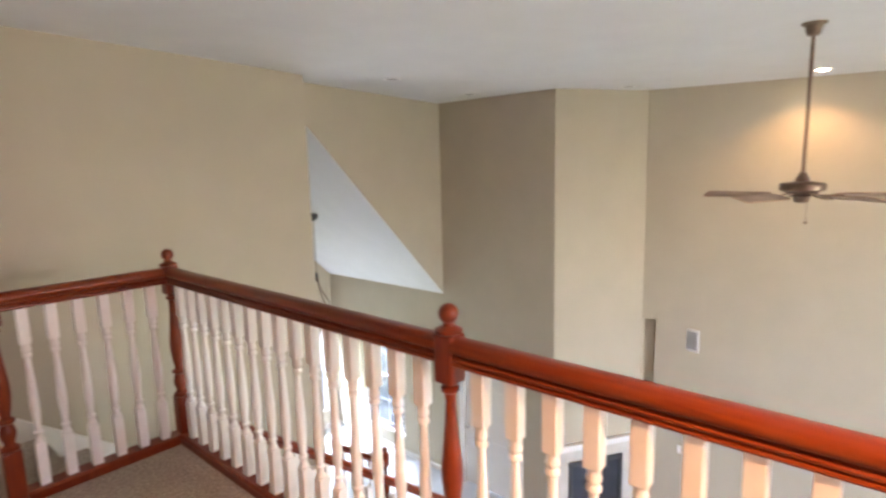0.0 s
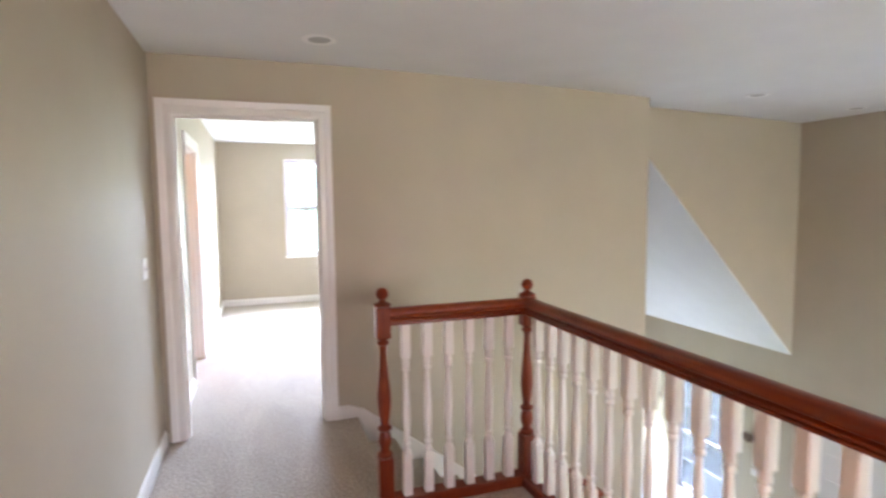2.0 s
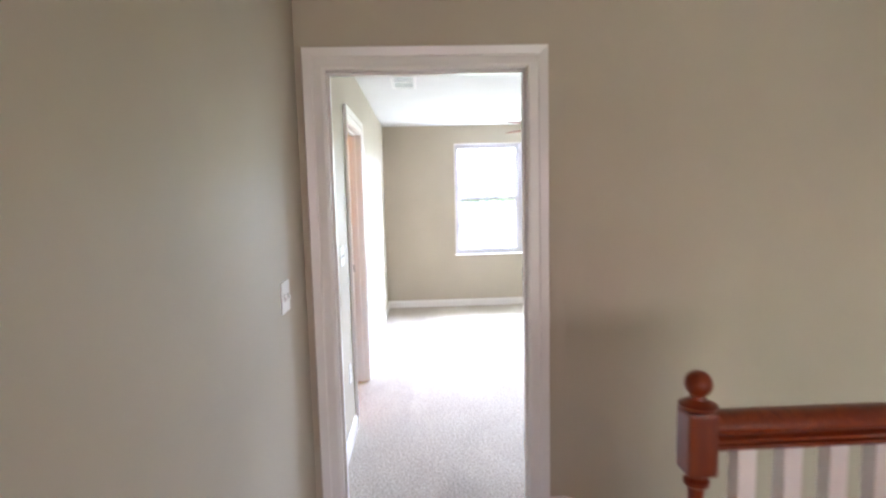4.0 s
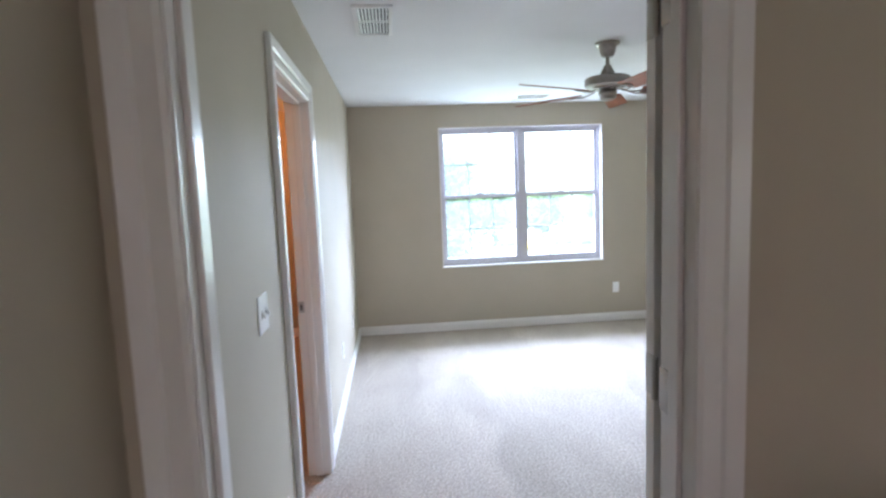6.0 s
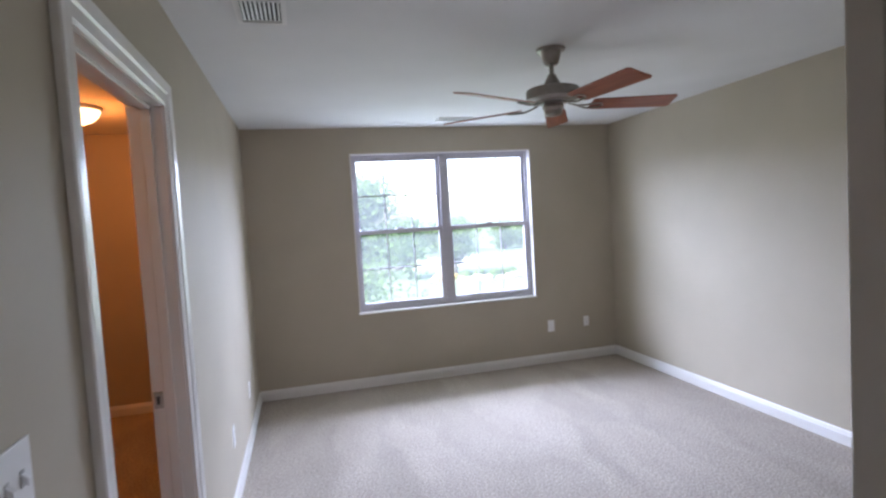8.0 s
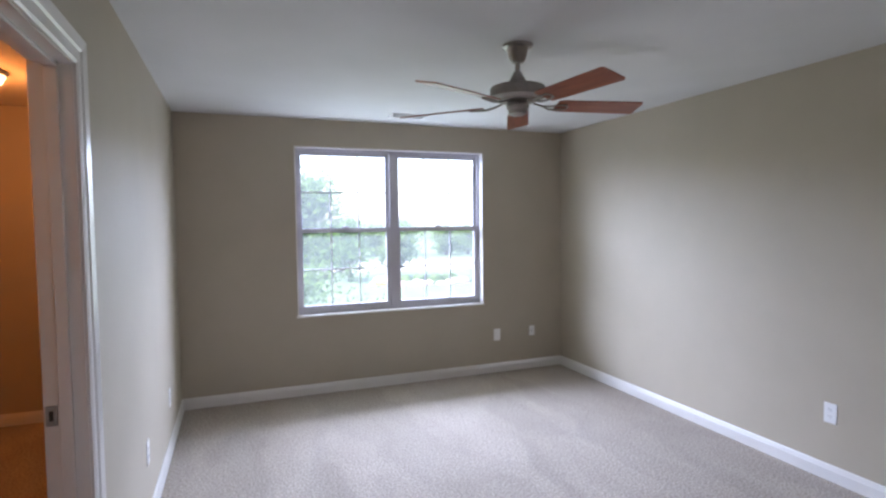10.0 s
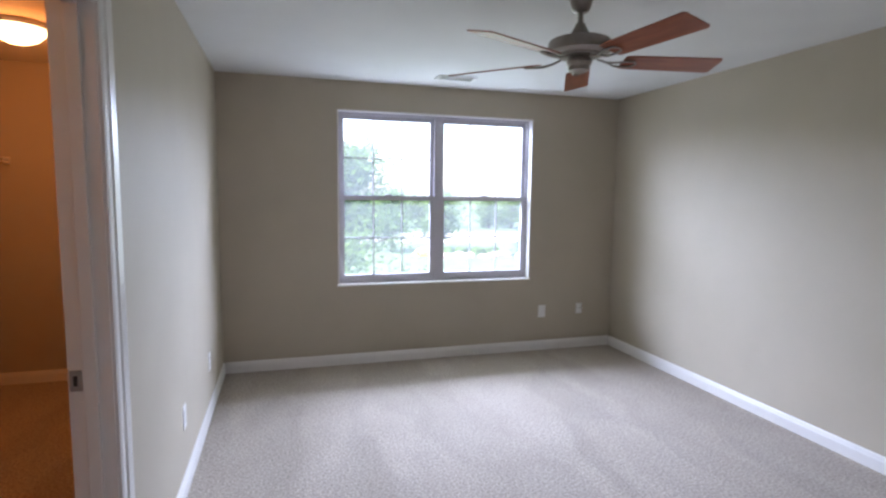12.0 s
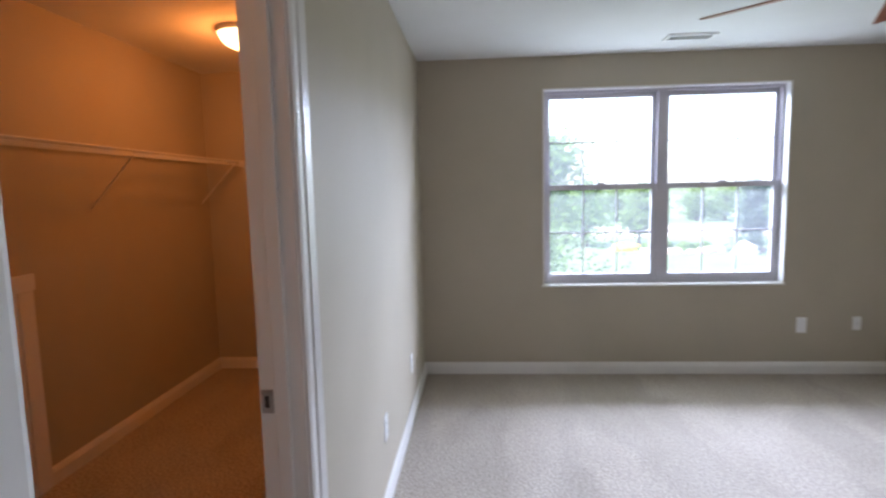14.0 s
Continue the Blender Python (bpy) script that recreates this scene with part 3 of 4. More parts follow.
# ---- bedroom window ----
def double_hung(name, m, width, height, label, grid=(3, 2), twin=True):
    """Origin at the lower left inner corner of the opening; local y points outwards."""
    w = base(name, m, label, "window", kind="structure")

    def frame_of(nm, x0, x1, z0, z1, y0, y1, t, mt, parent, bottom=None):
        bm = B()
        bt = t if bottom is None else bottom
        box(bm, x0, x0 + t, y0, y1, z0, z1)
        box(bm, x1 - t, x1, y0, y1, z0, z1)
        box(bm, x0 + t, x1 - t, y0, y1, z1 - t, z1)
        box(bm, x0 + t, x1 - t, y0, y1, z0, z0 + bt)
        return part(nm, bm, mt, parent)
    frame_of("window_frame", 0.0, width, 0, height, 0.065, 0.135, 0.028, VINYL, w)
    if twin:
        bm = B()
        box(bm, width / 2 - 0.031, width / 2 + 0.031, 0.062, 0.135, 0.028, height - 0.028, 0.004)
        part("mullion", bm, VINYL, w)
    mid = height * 0.503
    for x0, x1 in (((0.028, width / 2 - 0.031), (width / 2 + 0.031, width - 0.028)) if twin else ((0.028, width - 0.028),)):
        for z0, z1, y0 in ((0.028, mid + 0.02, 0.070), (mid - 0.02, height - 0.028, 0.100)):
            sash = frame_of("sash", x0, x1, z0, z1, y0, y0 + 0.028, 0.034, VINYL, w, 0.045 if y0 < 0.08 else 0.04)
            bm = B()
            box(bm, x0 + 0.030, x1 - 0.030, y0 + 0.012, y0 + 0.016, z0 + 0.03, z1 - 0.03)
            g = part("pane", bm, GLASS, sash)
            g.visible_shadow = False
            for k in range(1, grid[0]):
                x = x0 + 0.034 + (x1 - x0 - 0.068) * k / grid[0]
                bm = B()
                box(bm, x - 0.005, x + 0.005, y0 + 0.008, y0 + 0.020, z0 + 0.034, z1 - 0.034)
                part("muntin", bm, VINYL, sash)
            for k in range(1, grid[1]):
                z = z0 + 0.034 + (z1 - z0 - 0.068) * k / grid[1]
                bm = B()
                box(bm, x0 + 0.034, x1 - 0.034, y0 + 0.007, y0 + 0.021, z - 0.005, z + 0.005)
                part("muntin", bm, VINYL, sash)
        bm = B()
        box(bm, (x0 + x1) / 2 - 0.03, (x0 + x1) / 2 + 0.03, 0.056, 0.072, mid + 0.018, mid + 0.034, 0.004)
        part("sash_lock", bm, VINYL, w)
    bm = B()
    box(bm, -0.010, width + 0.010, -0.014, 0.066, -0.014, 0.002, 0.004)
    part("window_sill", bm, TRIM, w)
    for a0, a1, z0, z1 in ((0, 0.010, 0.002, height), (width - 0.010, width, 0.002, height), (0.010, width - 0.010, height - 0.010, height)):
        bm = B()
        box(bm, a0, a1, -0.006, 0.066, z0, z1)
        part("reveal_liner", bm, TRIM, w)
    return w


double_hung("window_1", pose(0.972, 4.73, 0.694), 1.764, 1.46, "white double single-hung window with grilles and daylight behind")
double_hung("window_2", pose(6.77, 2.98, -3.08, 0, 0, -90), 0.95, 1.83, "white single-hung foyer window beside the front door", (2, 2), False)
double_hung("window_3", pose(5.55, 3.9, -3.05), 1.0, 1.55, "white foyer window seen past the stairs", (1, 1), False)
double_hung("window_5", pose(1.26, -10.6, 0.75, 0, 0, 180), 1.16, 1.27, "white window at the end of the gallery", (3, 2), False)
double_hung("window_4", pose(7.1, -10.6, -2.4, 0, 0, 180), 4.8, 4.4, "tall great-room window", (4, 3))

# ---- electrical plates ----


def plate(name, m, label, toggles=0, sockets=0, size=(0.115, 0.115)):
    """A wall plate facing local -y."""
    ob = base(name, m, label, name.replace("_", " "))
    bm = B()
    box(bm, -size[0] / 2, size[0] / 2, -0.0045, 0.0005, -size[1] / 2, size[1] / 2, 0.0025)
    part("cover_plate", bm, PLASTIC, ob)
    for k in range(toggles):
        x = (k - (toggles - 1) / 2) * 0.046
        bm = B()
        box(bm, x - 0.006, x + 0.006, -0.0060, -0.004, -0.013, 0.013)
        part("slot", bm, BAFFLE, ob)
        bm = B()
        sweep(bm, [[(x + sx * 0.0045, -0.006 - dy, z + sz * 0.006) for sx, sz in ((-1, -1), (1, -1), (1, 1), (-1, 1))] for dy, z in ((0, 0.002), (0.009, -0.006))])
        part("toggle", bm, PLASTIC, ob)
    for k in range(sockets):
        z = (k - (sockets - 1) / 2) * 0.039
        bm = B()
        box(bm, -0.017, 0.017, -0.0062, -0.004, z - 0.014, z + 0.014, 0.001)
        s = part("socket", bm, PLASTIC, ob)
        bm = B()
        for x in (-0.0065, 0.0065):
            box(bm, x - 0.0012, x + 0.0012, -0.0068, -0.0060, z - 0.002, z + 0.007)
        lathe(bm, [(0.002, z - 0.011), (0.002, z - 0.0065)], 0, -0.0050, 6)
        part("slot", bm, SLOT_SHADE, s)
    return ob


plate("light_switch", pose(0.0, -0.427, 1.138, 0, 0, 90), "white double toggle switch on the hall wall", toggles=2)
plate("light_switch", pose(0.05, 0.694, 1.160, 0, 0, 90), "white double toggle switch inside the bedroom", toggles=2)
S = (0.072, 0.116)
plate("outlet", pose(2.881, 4.73, 0.372), "blank white wall plate under the window", size=S)
plate("outlet", pose(3.276, 4.73, 0.383), "white cable wall plate under the window", sockets=1, size=(0.06, 0.10))
plate("outlet", pose(3.622, 2.0, 0.386, 0, 0, -90), "white duplex outlet on the bedroom wall", sockets=2, size=S)
plate("outlet", pose(0.05, 2.965, 0.365, 0, 0, 90), "white duplex outlet beside the closet door", sockets=2, size=S)
plate("outlet", pose(0.05, 3.92, 0.35, 0, 0, 90), "white duplex outlet near the corner", sockets=2, size=S)
plate("outlet", pose(0.05, 0.82, 0.42, 0, 0, 90), "white duplex outlet below the switch", sockets=2, size=S)
plate("light_switch", pose(8.02, -2.06, -2.45, 0, 0, -104), "white switch on the great-room wall", toggles=1, size=S)

# ---- ceiling things ----


def ceiling_grille(name, x, y, sx, sy, label, banks, along_x):
    ob = base(name, pose(x, y, H), label, "air vent")
    bm = B()
    b = 0.022
    for c in ((-sx / 2, sx / 2, -sy / 2, -sy / 2 + b), (-sx / 2, sx / 2, sy / 2 - b, sy / 2), (-sx / 2, -sx / 2 + b, -sy / 2 + b, sy / 2 - b), (sx / 2 - b, sx / 2, -sy / 2 + b, sy / 2 - b)):
        box(bm, *c, -0.012, 0.0)
    for k in range(1, banks):
        yy = -sy / 2 + sy * k / banks
        box(bm, -sx / 2 + b, sx / 2 - b, yy - 0.006, yy + 0.006, -0.011, 0)
    part("frame", bm, PLASTIC, ob)
    # dark sheet under the solid ceiling, painted shade between the slats
    bm = B()
    box(bm, -sx / 2 + b, sx / 2 - b, -sy / 2 + b, sy / 2 - b, -0.003, -0.001)
    part("backing", bm, SLOT_SHADE, ob)
    span = (sx if along_x else sy) - 2 * b
    n = int(span / 0.016)
    for k in range(n):
        u = -span / 2 + span * (k + 0.5) / n
        bm = B()
        if along_x:
            sweep(bm, [[(u + d, yy, z) for d, z in ((-0.004, -0.011), (-0.003, -0.011), (0.004, -0.004), (0.003, -0.004))] for yy in (-sy / 2 + b, sy / 2 - b)])
        else:
            sweep(bm, [[(xx, u + d, z) for d, z in ((-0.004, -0.011), (-0.003, -0.011), (0.004, -0.004), (0.003, -0.004))] for xx in (-sx / 2 + b, sx / 2 - b)])
        part("slat", bm, PLASTIC, ob)
    return ob


ceiling_grille("ceiling_vent", 0.408, 1.93, 0.195, 0.475, "white louvred return-air grille in the ceiling", 2, True)
ceiling_grille("ceiling_vent", 1.865, 4.33, 0.31, 0.14, "small white supply register near the window", 1, False)


def downlight(x, y, lit=False):
    ob = base("downlight", pose(x, y, H), "round recessed ceiling downlight, switched " + ("on" if lit else "off"), "downlight", "recessed downlights")
    bm = B()
    lathe(bm, [(0.062, 0.0), (0.062, -0.004), (0.092, -0.006), (0.095, 0.0)], seg=28)
    part("trim_ring", bm, PLASTIC, ob, smooth=True)
    bm = B()
    lathe(bm, [(0.0, -0.0025), (0.063, -0.0025), (0.063, 0.0)], seg=28)
    part("lens", bm, BULB if lit else BAFFLE, ob)


for x, y in ((0.953, -0.60), (4.74, -0.08), (6.33, 0.16), (7.35, -1.5)):
    downlight(x, y)
downlight(7.8, -3.40, True)
# fixture for the added gallery beam, out of view
downlight(1.25, -5.3, True)


def ceiling_fan(x, y, drop, turn, radius, metal, blade_mat, label, pitch=12, chain=False):
    """Canopy, rod, motor, five blades on irons."""
    f = base("ceiling_fan", pose(x, y, H), label, "ceiling fan")
    bm = B()
    lathe(bm, [(0.018, -0.088), (0.030, -0.086), (0.040, -0.076), (0.047, -0.055), (0.055, -0.022), (0.060, -0.016), (0.074, -0.012), (0.077, -0.005), (0.077, 0.0)], seg=24)
    part("canopy", bm, metal, f, smooth=True)
    bm = B()
    lathe(bm, [(0.012, -drop + 0.02), (0.012, -0.075)], seg=12)
    part("downrod", bm, metal, f, smooth=True)
    z = -drop
    bm = B()
    lathe(bm, [(0.05, z - 0.098), (0.095, z - 0.096), (0.102, z - 0.086), (0.128, z - 0.083), (0.139, z - 0.076), (0.141, z - 0.068), (0.141, z - 0.034), (0.136, z - 0.026), (0.124, z - 0.021), (0.06, z - 0.014), (0.046, z - 0.010), (0.044, z + 0.004), (0.034, z + 0.024), (0.024, z + 0.040), (0.022, z + 0.050), (0.014, z + 0.052)], seg=32)
    motor = part("motor_housing", bm, metal, f, smooth=True)
    bm = B()
    lathe(bm, [(0.0, z - 0.168), (0.030, z - 0.167), (0.046, z - 0.158), (0.049, z - 0.138), (0.054, z - 0.134), (0.058, z - 0.118), (0.050, z - 0.104)], seg=24)
    part("switch_housing", bm, metal, f, smooth=True)
    for k in range(5):
        a = radians(turn + 72 * k)
        m = pose(0, 0, z - 0.112, 0, 0, math.degrees(a)) @ pose(0, 0, 0, pitch, 0, 0)
        bm = B()
        pts = [(0.205, -0.054), (0.23, -0.060), (radius - 0.012, -0.068), (radius, -0.058), (radius, 0.058), (radius - 0.012, 0.068), (0.23, 0.060), (0.205, 0.054)]
        prism(bm, pts, -0.003, 0.003)
        bl = part("blade", bm, blade_mat, f)
        bl.matrix_basis = m
        bm = B()
        tube(bm, [(0.085, 0.0, 0.010), (0.13, 0.0, -0.004), (0.17, 0.018, -0.012), (0.21, 0.026, -0.010), (0.255, 0.022, -0.007)], 0.005)
        tube(bm, [(0.13, 0.0, -0.004), (0.17, -0.018, -0.012), (0.21, -0.026, -0.010), (0.255, -0.022, -0.007)], 0.005)
        tube(bm, [(0.255, 0.022, -0.007), (0.268, 0.0, -0.007), (0.255, -0.022, -0.007)], 0.0045)
        ir = part("blade_iron", bm, metal, f, smooth=True)
        ir.matrix_basis = m
    if chain:
        bm = B()
        tube(bm, [(0.03, -0.03, z - 0.17), (0.03, -0.03, z - 0.30)], 0.0018, 6)
        bmesh.ops.create_uvsphere(bm, u_segments=8, v_segments=6, radius=0.012, matrix=pose(0.03, -0.03, z - 0.31))
        part("pull_chain", bm, metal, f)
    return f


ceiling_fan(1.85, 2.427, 0.186, 61, 0.66, NICKEL, BLADE, "pewter ceiling fan with five cherry-coloured blades", pitch=-13.5)
ceiling_fan(5.32, -3.63, 1.06, 12, 0.66, BRONZE, BLADE_PALE, "bronze ceiling fan on a long rod with pale blades", pitch=-15, chain=True)

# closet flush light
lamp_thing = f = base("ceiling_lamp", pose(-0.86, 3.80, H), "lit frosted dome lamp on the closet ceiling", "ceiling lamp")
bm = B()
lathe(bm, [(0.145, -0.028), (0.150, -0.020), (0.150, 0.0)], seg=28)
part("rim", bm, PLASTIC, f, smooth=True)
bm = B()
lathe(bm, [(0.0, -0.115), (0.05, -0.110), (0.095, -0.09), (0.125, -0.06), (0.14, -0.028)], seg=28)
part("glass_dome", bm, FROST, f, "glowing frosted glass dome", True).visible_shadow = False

# second dome, never in view, added as a fixture for that extra bulb
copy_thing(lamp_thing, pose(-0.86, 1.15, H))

# closet wire shelf along the far wall
f = base("wire_shelf", pose(-1.68, 4.86, 1.69), "white coated wire closet shelf on diagonal braces", "shelf")
L = 4.3
for x, z in ((0.305, 0.0), (0.305, -0.028), (0.02, 0.0), (0.16, 0.0)):
    bm = B()
    tube(bm, [(x, 0, z), (x, -L, z)], 0.0045, 6)
    part("long_wire", bm, WIRE, f)
bm = B()
tube(bm, [(0.01, 0, 0.004), (0.305, 0, 0.004), (0.309, 0, -0.028)], 0.0016, 4)
wire_mesh = mesh("cross_wire", bm, WIRE)
for k in range(int(L / 0.026)):
    w = new("cross_wire", wire_mesh)
    w.parent = f
    w.matrix_basis = pose(0, -0.01 - 0.026 * k, 0)
for y in (-0.12, -1.345, -2.55, -3.75):
    bm = B()
    tube(bm, [(0.295, y, -0.012), (0.006, y, -0.32)], 0.005, 6)
    part("brace", bm, WIRE, f)
bm = B()
box(bm, 0.27, 0.312, -0.006, 0.008, -0.04, 0.012, 0.002)
part("end_bracket", bm, WIRE, f)

# attic hatch in the closet wall
f = base("access_hatch", pose(-1.68, 3.06, 0), "white trimmed knee-wall access hatch in the closet", "hatch", kind="structure")
bm = B()
box(bm, 0.0, 0.012, -0.80, -0.09, 0.0, 1.0)
part("panel", bm, TRIM, f)
for c in ((0.0, 0.02, -0.09, 0.0, 0.0, 1.0), (0.0, 0.02, -0.89, -0.80, 0.0, 1.0), (0.0, 0.024, -0.90, 0.01, 1.0, 1.08)):
    bm = B()
    box(bm, *c, 0.005)
    part("trim_board", bm, TRIM, f)

# ---- great room things ----
f = base("in_wall_speaker", pose(8.04, -2.12, -0.875, 0, 0, -104), "white-framed speaker set in the wall, widened to fit the camera's view", "speaker")
# wider than tall, so that its outline fits the camera's view
bm = B()
box(bm, -0.23, 0.145, -0.010, 0.002, -0.15, 0.15, 0.004)
part("frame", bm, PLASTIC, f)
bm = B()
box(bm, -0.20, 0.115, -0.013, -0.008, -0.12, 0.12, 0.002)
part("grille", bm, GRILLE, f)

ang = math.degrees(math.atan2(-0.72, 1.13))
f = base("fireplace", pose(6.77, -0.83, LOW, 0, 0, ang), "fireplace with pale surround and black-framed glass", "fireplace")
bm = B()
box(bm, 0.02, 1.28, -0.02, 0.0, 0.0, 1.05, 0.004)
part("surround", bm, STONE, f)
bm = B()
box(bm, 0.0, 1.30, -0.09, 0.0, 1.05, 1.13, 0.012)
part("mantel", bm, TRIM, f)
bm = B()
for c in ((0.22, 0.27, 0.1, 0.86), (1.0, 1.05, 0.1, 0.86), (0.27, 1.0, 0.79, 0.86), (0.27, 1.0, 0.1, 0.17)):
    box(bm, c[0], c[1], -0.05, -0.018, c[2], c[3], 0.003)
part("frame", bm, BLACK, f)
bm = B()
box(bm, 0.27, 1.0, -0.034, -0.026, 0.17, 0.79)
part("glass", bm, FIREGLASS, f)

# front door
door3 = base("door_3", pose(0, 0, 0), "closed white panelled front door in the foyer", "door", kind="structure")
leaf = door_leaf(pose(6.835, -0.245, LOW, 0, 0, 90), 0.955, 2.06, door3)
casing(-0.255, 0.715, LOW + 2.08, 6.768, "y", -1, door3, bottom=LOW)
baseboard((6.77, 0.81), (6.77, 3.9), LOW)
baseboard((6.77, -0.80), (6.77, -0.35), LOW)
baseboard((6.77, 3.9), (3.95, 3.9), LOW)

# wall sconces beside the foyer window


def sconce(y, z):
    f = base("wall_sconce", pose(6.77, y, z), "small dark metal wall sconce beside the foyer window", "wall lamp", "sconces of the foyer")
    bm = B()
    tube(bm, [(-0.02, 0, 0), (0.0, 0, 0)], 0.055, 16)
    part("backplate", bm, BRONZE, f, smooth=True)
    bm = B()
    tube(bm, [(-0.018, 0, 0), (-0.06, 0, -0.03), (-0.10, 0, -0.02), (-0.11, 0, 0.02)], 0.010, 8)
    part("arm", bm, BRONZE, f, smooth=True)
    bm = B()
    lathe(bm, [(0.010, 0.0), (0.030, 0.01), (0.042, 0.04), (0.045, 0.09), (0.040, 0.09), (0.036, 0.045), (0.0, 0.02)], -0.11, 0, 16)
    part("cup_shade", bm, BRONZE, f, smooth=True)


sconce(3.36, -1.70)
sconce(1.60, -1.72)
plate("thermostat", pose(6.77, 1.52, -2.17, 0, 0, -90), "white thermostat on the foyer wall", size=(0.12, 0.09))

# foyer pendant
f = base("pendant_light", pose(5.33, 2.28, 0.84), "dark pendant light hanging on a chain and rod", "pendant lamp")
bm = B()
lathe(bm, [(0.012, -0.09), (0.05, -0.07), (0.075, -0.03), (0.08, 0.03)], seg=18)
part("canopy", bm, BLACK, f, smooth=True)
bm = B()
tube(bm, [(0, 0, -0.08), (0, 0, -0.86)], 0.006, 6)
part("rod", bm, BRONZE, f)
bm = B()
lathe(bm, [(0.01, -0.98), (0.022, -0.96), (0.022, -0.89), (0.01, -0.84)], seg=10)
part("socket", bm, BLACK, f, smooth=True)
for k in range(3):
    a = radians(120 * k + 20)
    bm = B()
    tube(bm, [(0.02 * math.cos(a), 0.02 * math.sin(a), -0.92), (0.07 * math.cos(a), 0.07 * math.sin(a), -1.10), (0.19 * math.cos(a), 0.19 * math.sin(a), -1.24), (0.30 * math.cos(a), 0.30 * math.sin(a), -1.36), (0.26 * math.cos(a), 0.26 * math.sin(a), -1.43)], 0.010, 8)
    part("arm", bm, BRONZE, f, smooth=True)
bm = B()
tube(bm, [(0.30 * math.cos(t), 0.30 * math.sin(t), -1.42) for t in np.linspace(0, 2 * math.pi, 25)], 0.010, 6)
part("ring", bm, BRONZE, f, smooth=True)

# ---- outdoors ----
GZ = -3.6
bm = B()
box(bm, -400, 400, -200, 600, GZ - 0.5, GZ)
solid("ground", bm, LAWN, "green lawn reaching to the horizon")
bm = B()
prism(bm, [(-60, 58), (80, 50), (80, 63), (-60, 73)], GZ, GZ + 0.03)
solid("road", bm, ASPHALT, "pale sunlit road beyond the lawn")


def tree(x, y, height, spread, trunk, leaf_mat, label, seed, leaf=0.16, count=2600, low=0.25, cone=0.0):
    rnd = random.Random(seed)
    t = base("tree", pose(x, y, GZ), label, "tree")
    bm = B()
    sweep(bm, [[(r * math.cos(k * math.pi / 4) + dx, r * math.sin(k * math.pi / 4), z) for k in range(8)] for r, z, dx in
               ((trunk * 1.3, 0, 0), (trunk, 0.4, 0.02), (trunk * 0.75, height * 0.35, 0.05), (trunk * 0.3, height * 0.75, 0.0), (trunk * 0.08, height * 0.97, 0.03))])
    tips = []
    for k in range(26):
        z = height * (low + (0.93 - low) * rnd.random())
        a = rnd.random() * 6.283
        s = (1 - (z / height - low) / (1 - low)) if cone else math.sin(math.pi * min(0.98, 0.18 + 0.8 * (z / height - low) / (1 - low)))
        rr = spread * max(0.12, s) * (0.65 + 0.4 * rnd.random())
        end = (rr * math.cos(a), rr * math.sin(a), z + (0.12 * rr if cone == 0 else -0.15 * rr))
        tube(bm, [(0, 0, z - 0.25 * rr * (cone == 0)), (end[0] * 0.5, end[1] * 0.5, z - 0.05 * rr), end], trunk * 0.16, 5)
        tips.append((end, rr))
    part("trunk", bm, BARK, t)
    vs, fs = [], []
    for i in range(count):
        end, rr = tips[i % len(tips)]
        f = rnd.random() ** 0.6
        g = 0.30 * spread * (0.45 + 0.35 * f)
        c = Vector((end[0] * f + rnd.gauss(0, g), end[1] * f + rnd.gauss(0, g), end[2] + rnd.gauss(0, g * 0.75)))
        if c.z < low * 0.6 * height * (cone == 0):
            continue
        u = Vector((rnd.gauss(0, 1), rnd.gauss(0, 1), rnd.gauss(0, 0.6))).normalized() * leaf * (0.6 + 0.8 * rnd.random())
        v = u.orthogonal().normalized() * u.length * 0.55
        n = len(vs)
        vs += [c - u, c + v * 0.9, c + u, c - v * 0.9]
        fs.append((n, n + 1, n + 2, n + 3))
    me = bpy.data.meshes.new("crown")
    me.from_pydata(vs, [], fs)
    me.materials.append(leaf_mat)
    o = new("crown", me)
    o.parent = t
    tagged(o, kind="stuff")
    return t


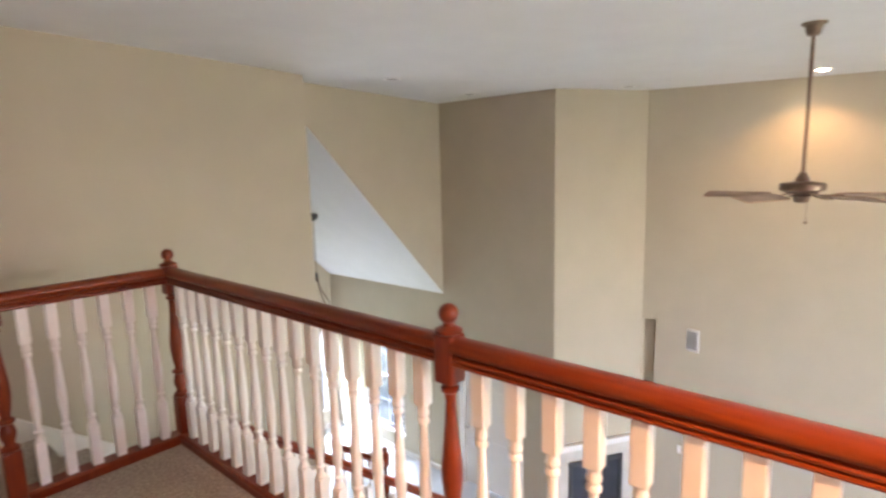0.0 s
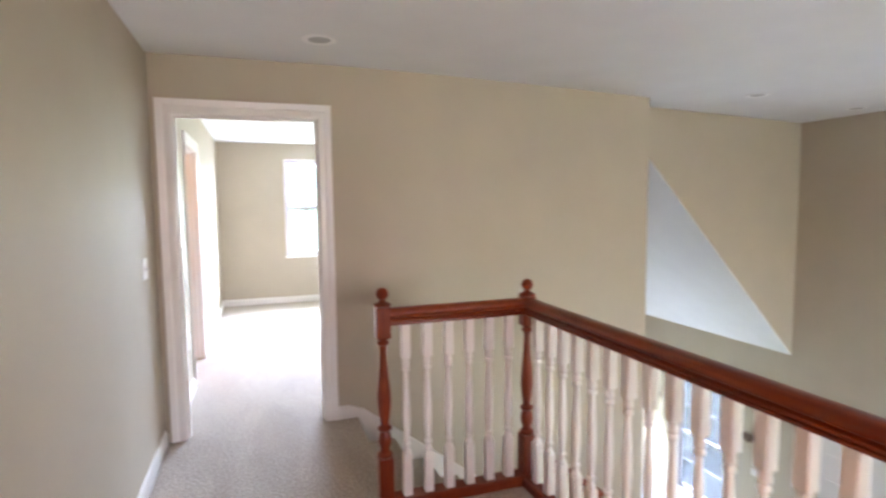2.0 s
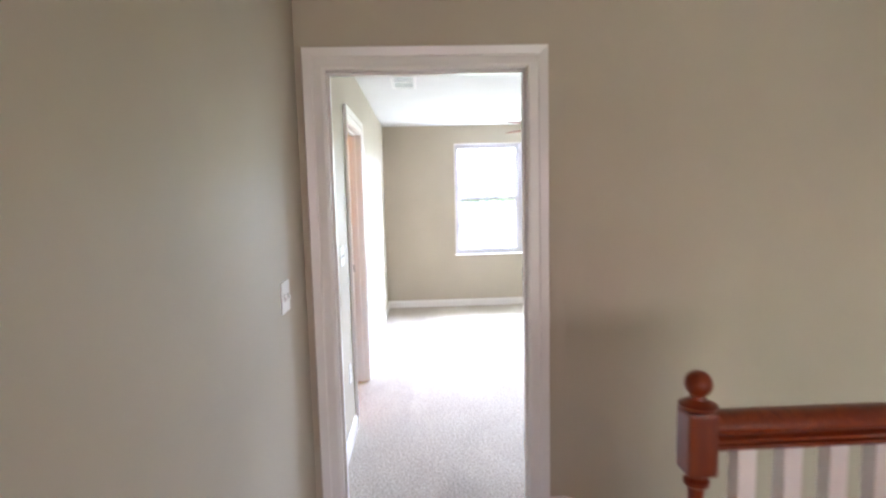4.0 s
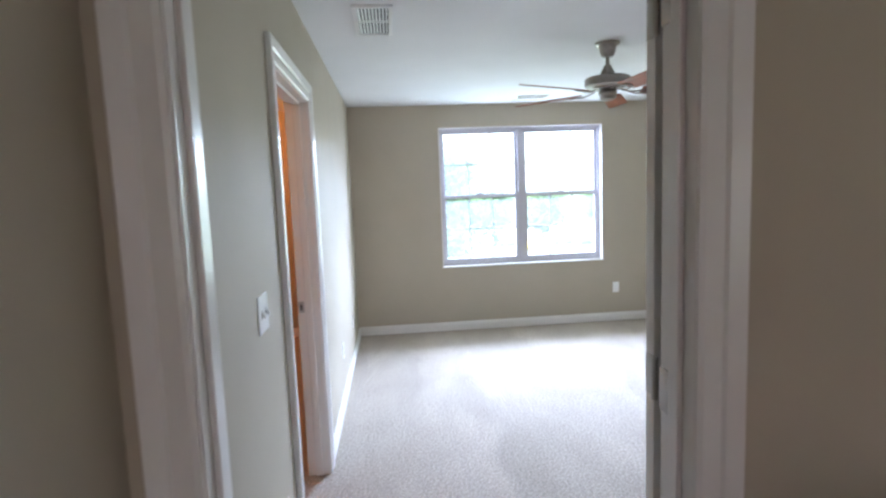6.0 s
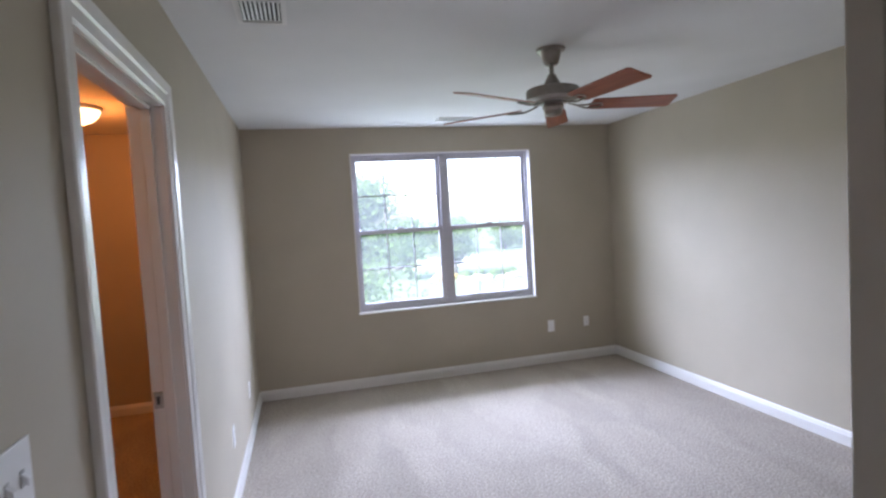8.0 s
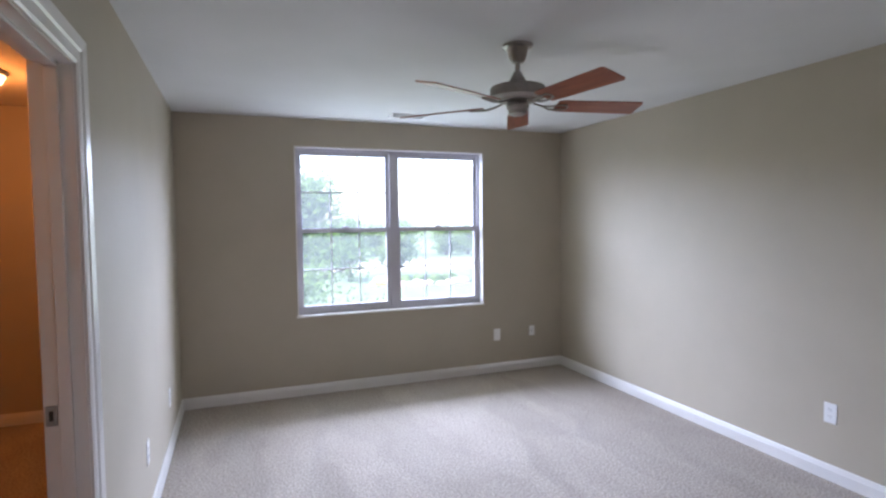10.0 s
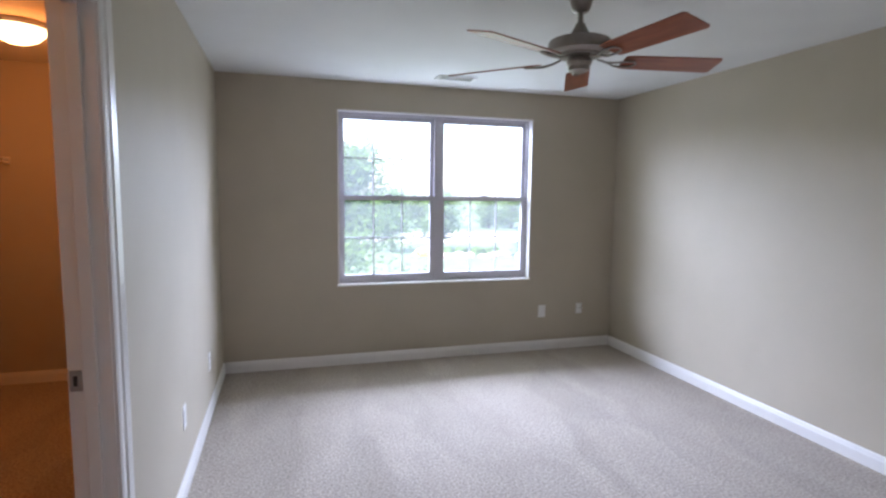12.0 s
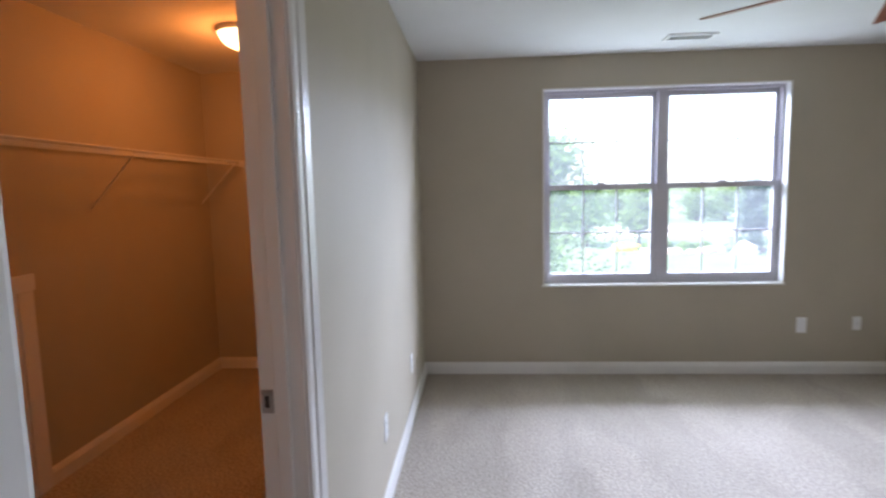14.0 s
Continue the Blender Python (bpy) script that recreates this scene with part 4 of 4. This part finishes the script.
tree(2.0, 14.0, 6.6, 1.75, 0.13, LEAF, "leafy young pear tree outside the bedroom window", 3, 0.062, 19000, 0.10)
rnd = random.Random(8)
for k in range(22):
    x = -28 + 4.4 * k + rnd.uniform(-1.2, 1.2)
    tree(x, 74 + rnd.uniform(-3, 6), rnd.uniform(4.2, 5.4), rnd.uniform(2.2, 3.2), 0.2, LEAF_FAR, "distant rounded green tree", 20 + k, 0.20, 2000, 0.06)
tree(20.5, 41.0, 5.4, 1.9, 0.12, NEEDLE, "blue spruce beside the flower bed", 61, 0.16, 3000, 0.04, 1.0)
tree(9.5, 46.0, 5.2, 1.9, 0.12, LEAF_FAR, "small green garden tree", 62, 0.22, 1500, 0.15)
tree(14.0, 47.0, 5.0, 1.8, 0.12, LEAF_FAR, "small green garden tree", 63, 0.22, 1500, 0.15)


def mound(name, x, y, sx, sy, sz, material, label, category, seed):
    bm = B()
    bmesh.ops.create_icosphere(bm, subdivisions=3, radius=1.0)
    noise.seed_set(seed)
    for v in bm.verts:
        d = 1 + 0.35 * noise.noise(v.co * 1.7 + Vector((seed, 0, 0)))
        v.co = Vector((v.co.x * sx * d, v.co.y * sy * d, max(-0.15, v.co.z * sz * d)))
    ob = tagged(new(name, mesh(name, bm, material)), label, category)
    ob.matrix_world = pose(x, y, GZ + 0.1)


mound("boulder", 19.2, 39.5, 0.85, 0.6, 0.75, ROCK, "rounded pale boulder on the lawn", "boulder", 4)
mound("boulder", 14.0, 41.0, 0.6, 0.5, 0.35, ROCK, "low pale boulder in the bed", "boulder", 6)
mound("flower_bed", 12.0, 43.0, 1.3, 0.8, 0.5, PETAL, "bed of yellow flowers", "flowers", 9)
rnd = random.Random(5)
for i in range(14):
    mound("boulder", 12.6 + 0.62 * i + rnd.uniform(-0.2, 0.2), 40.6 + rnd.uniform(-0.3, 0.3), rnd.uniform(0.22, 0.4), 0.3, rnd.uniform(0.2, 0.36), PINKROCK, "pinkish edging stone of the garden bed", "boulder", 40 + i)
for i, x in enumerate((13.4, 14.8, 16.2, 17.6)):
    mound("shrub", x, 42.5 + 0.4 * (i % 2), 0.75, 0.6, 0.6, LEAF_FAR, "low rounded green shrub", "shrub", 11 + i)
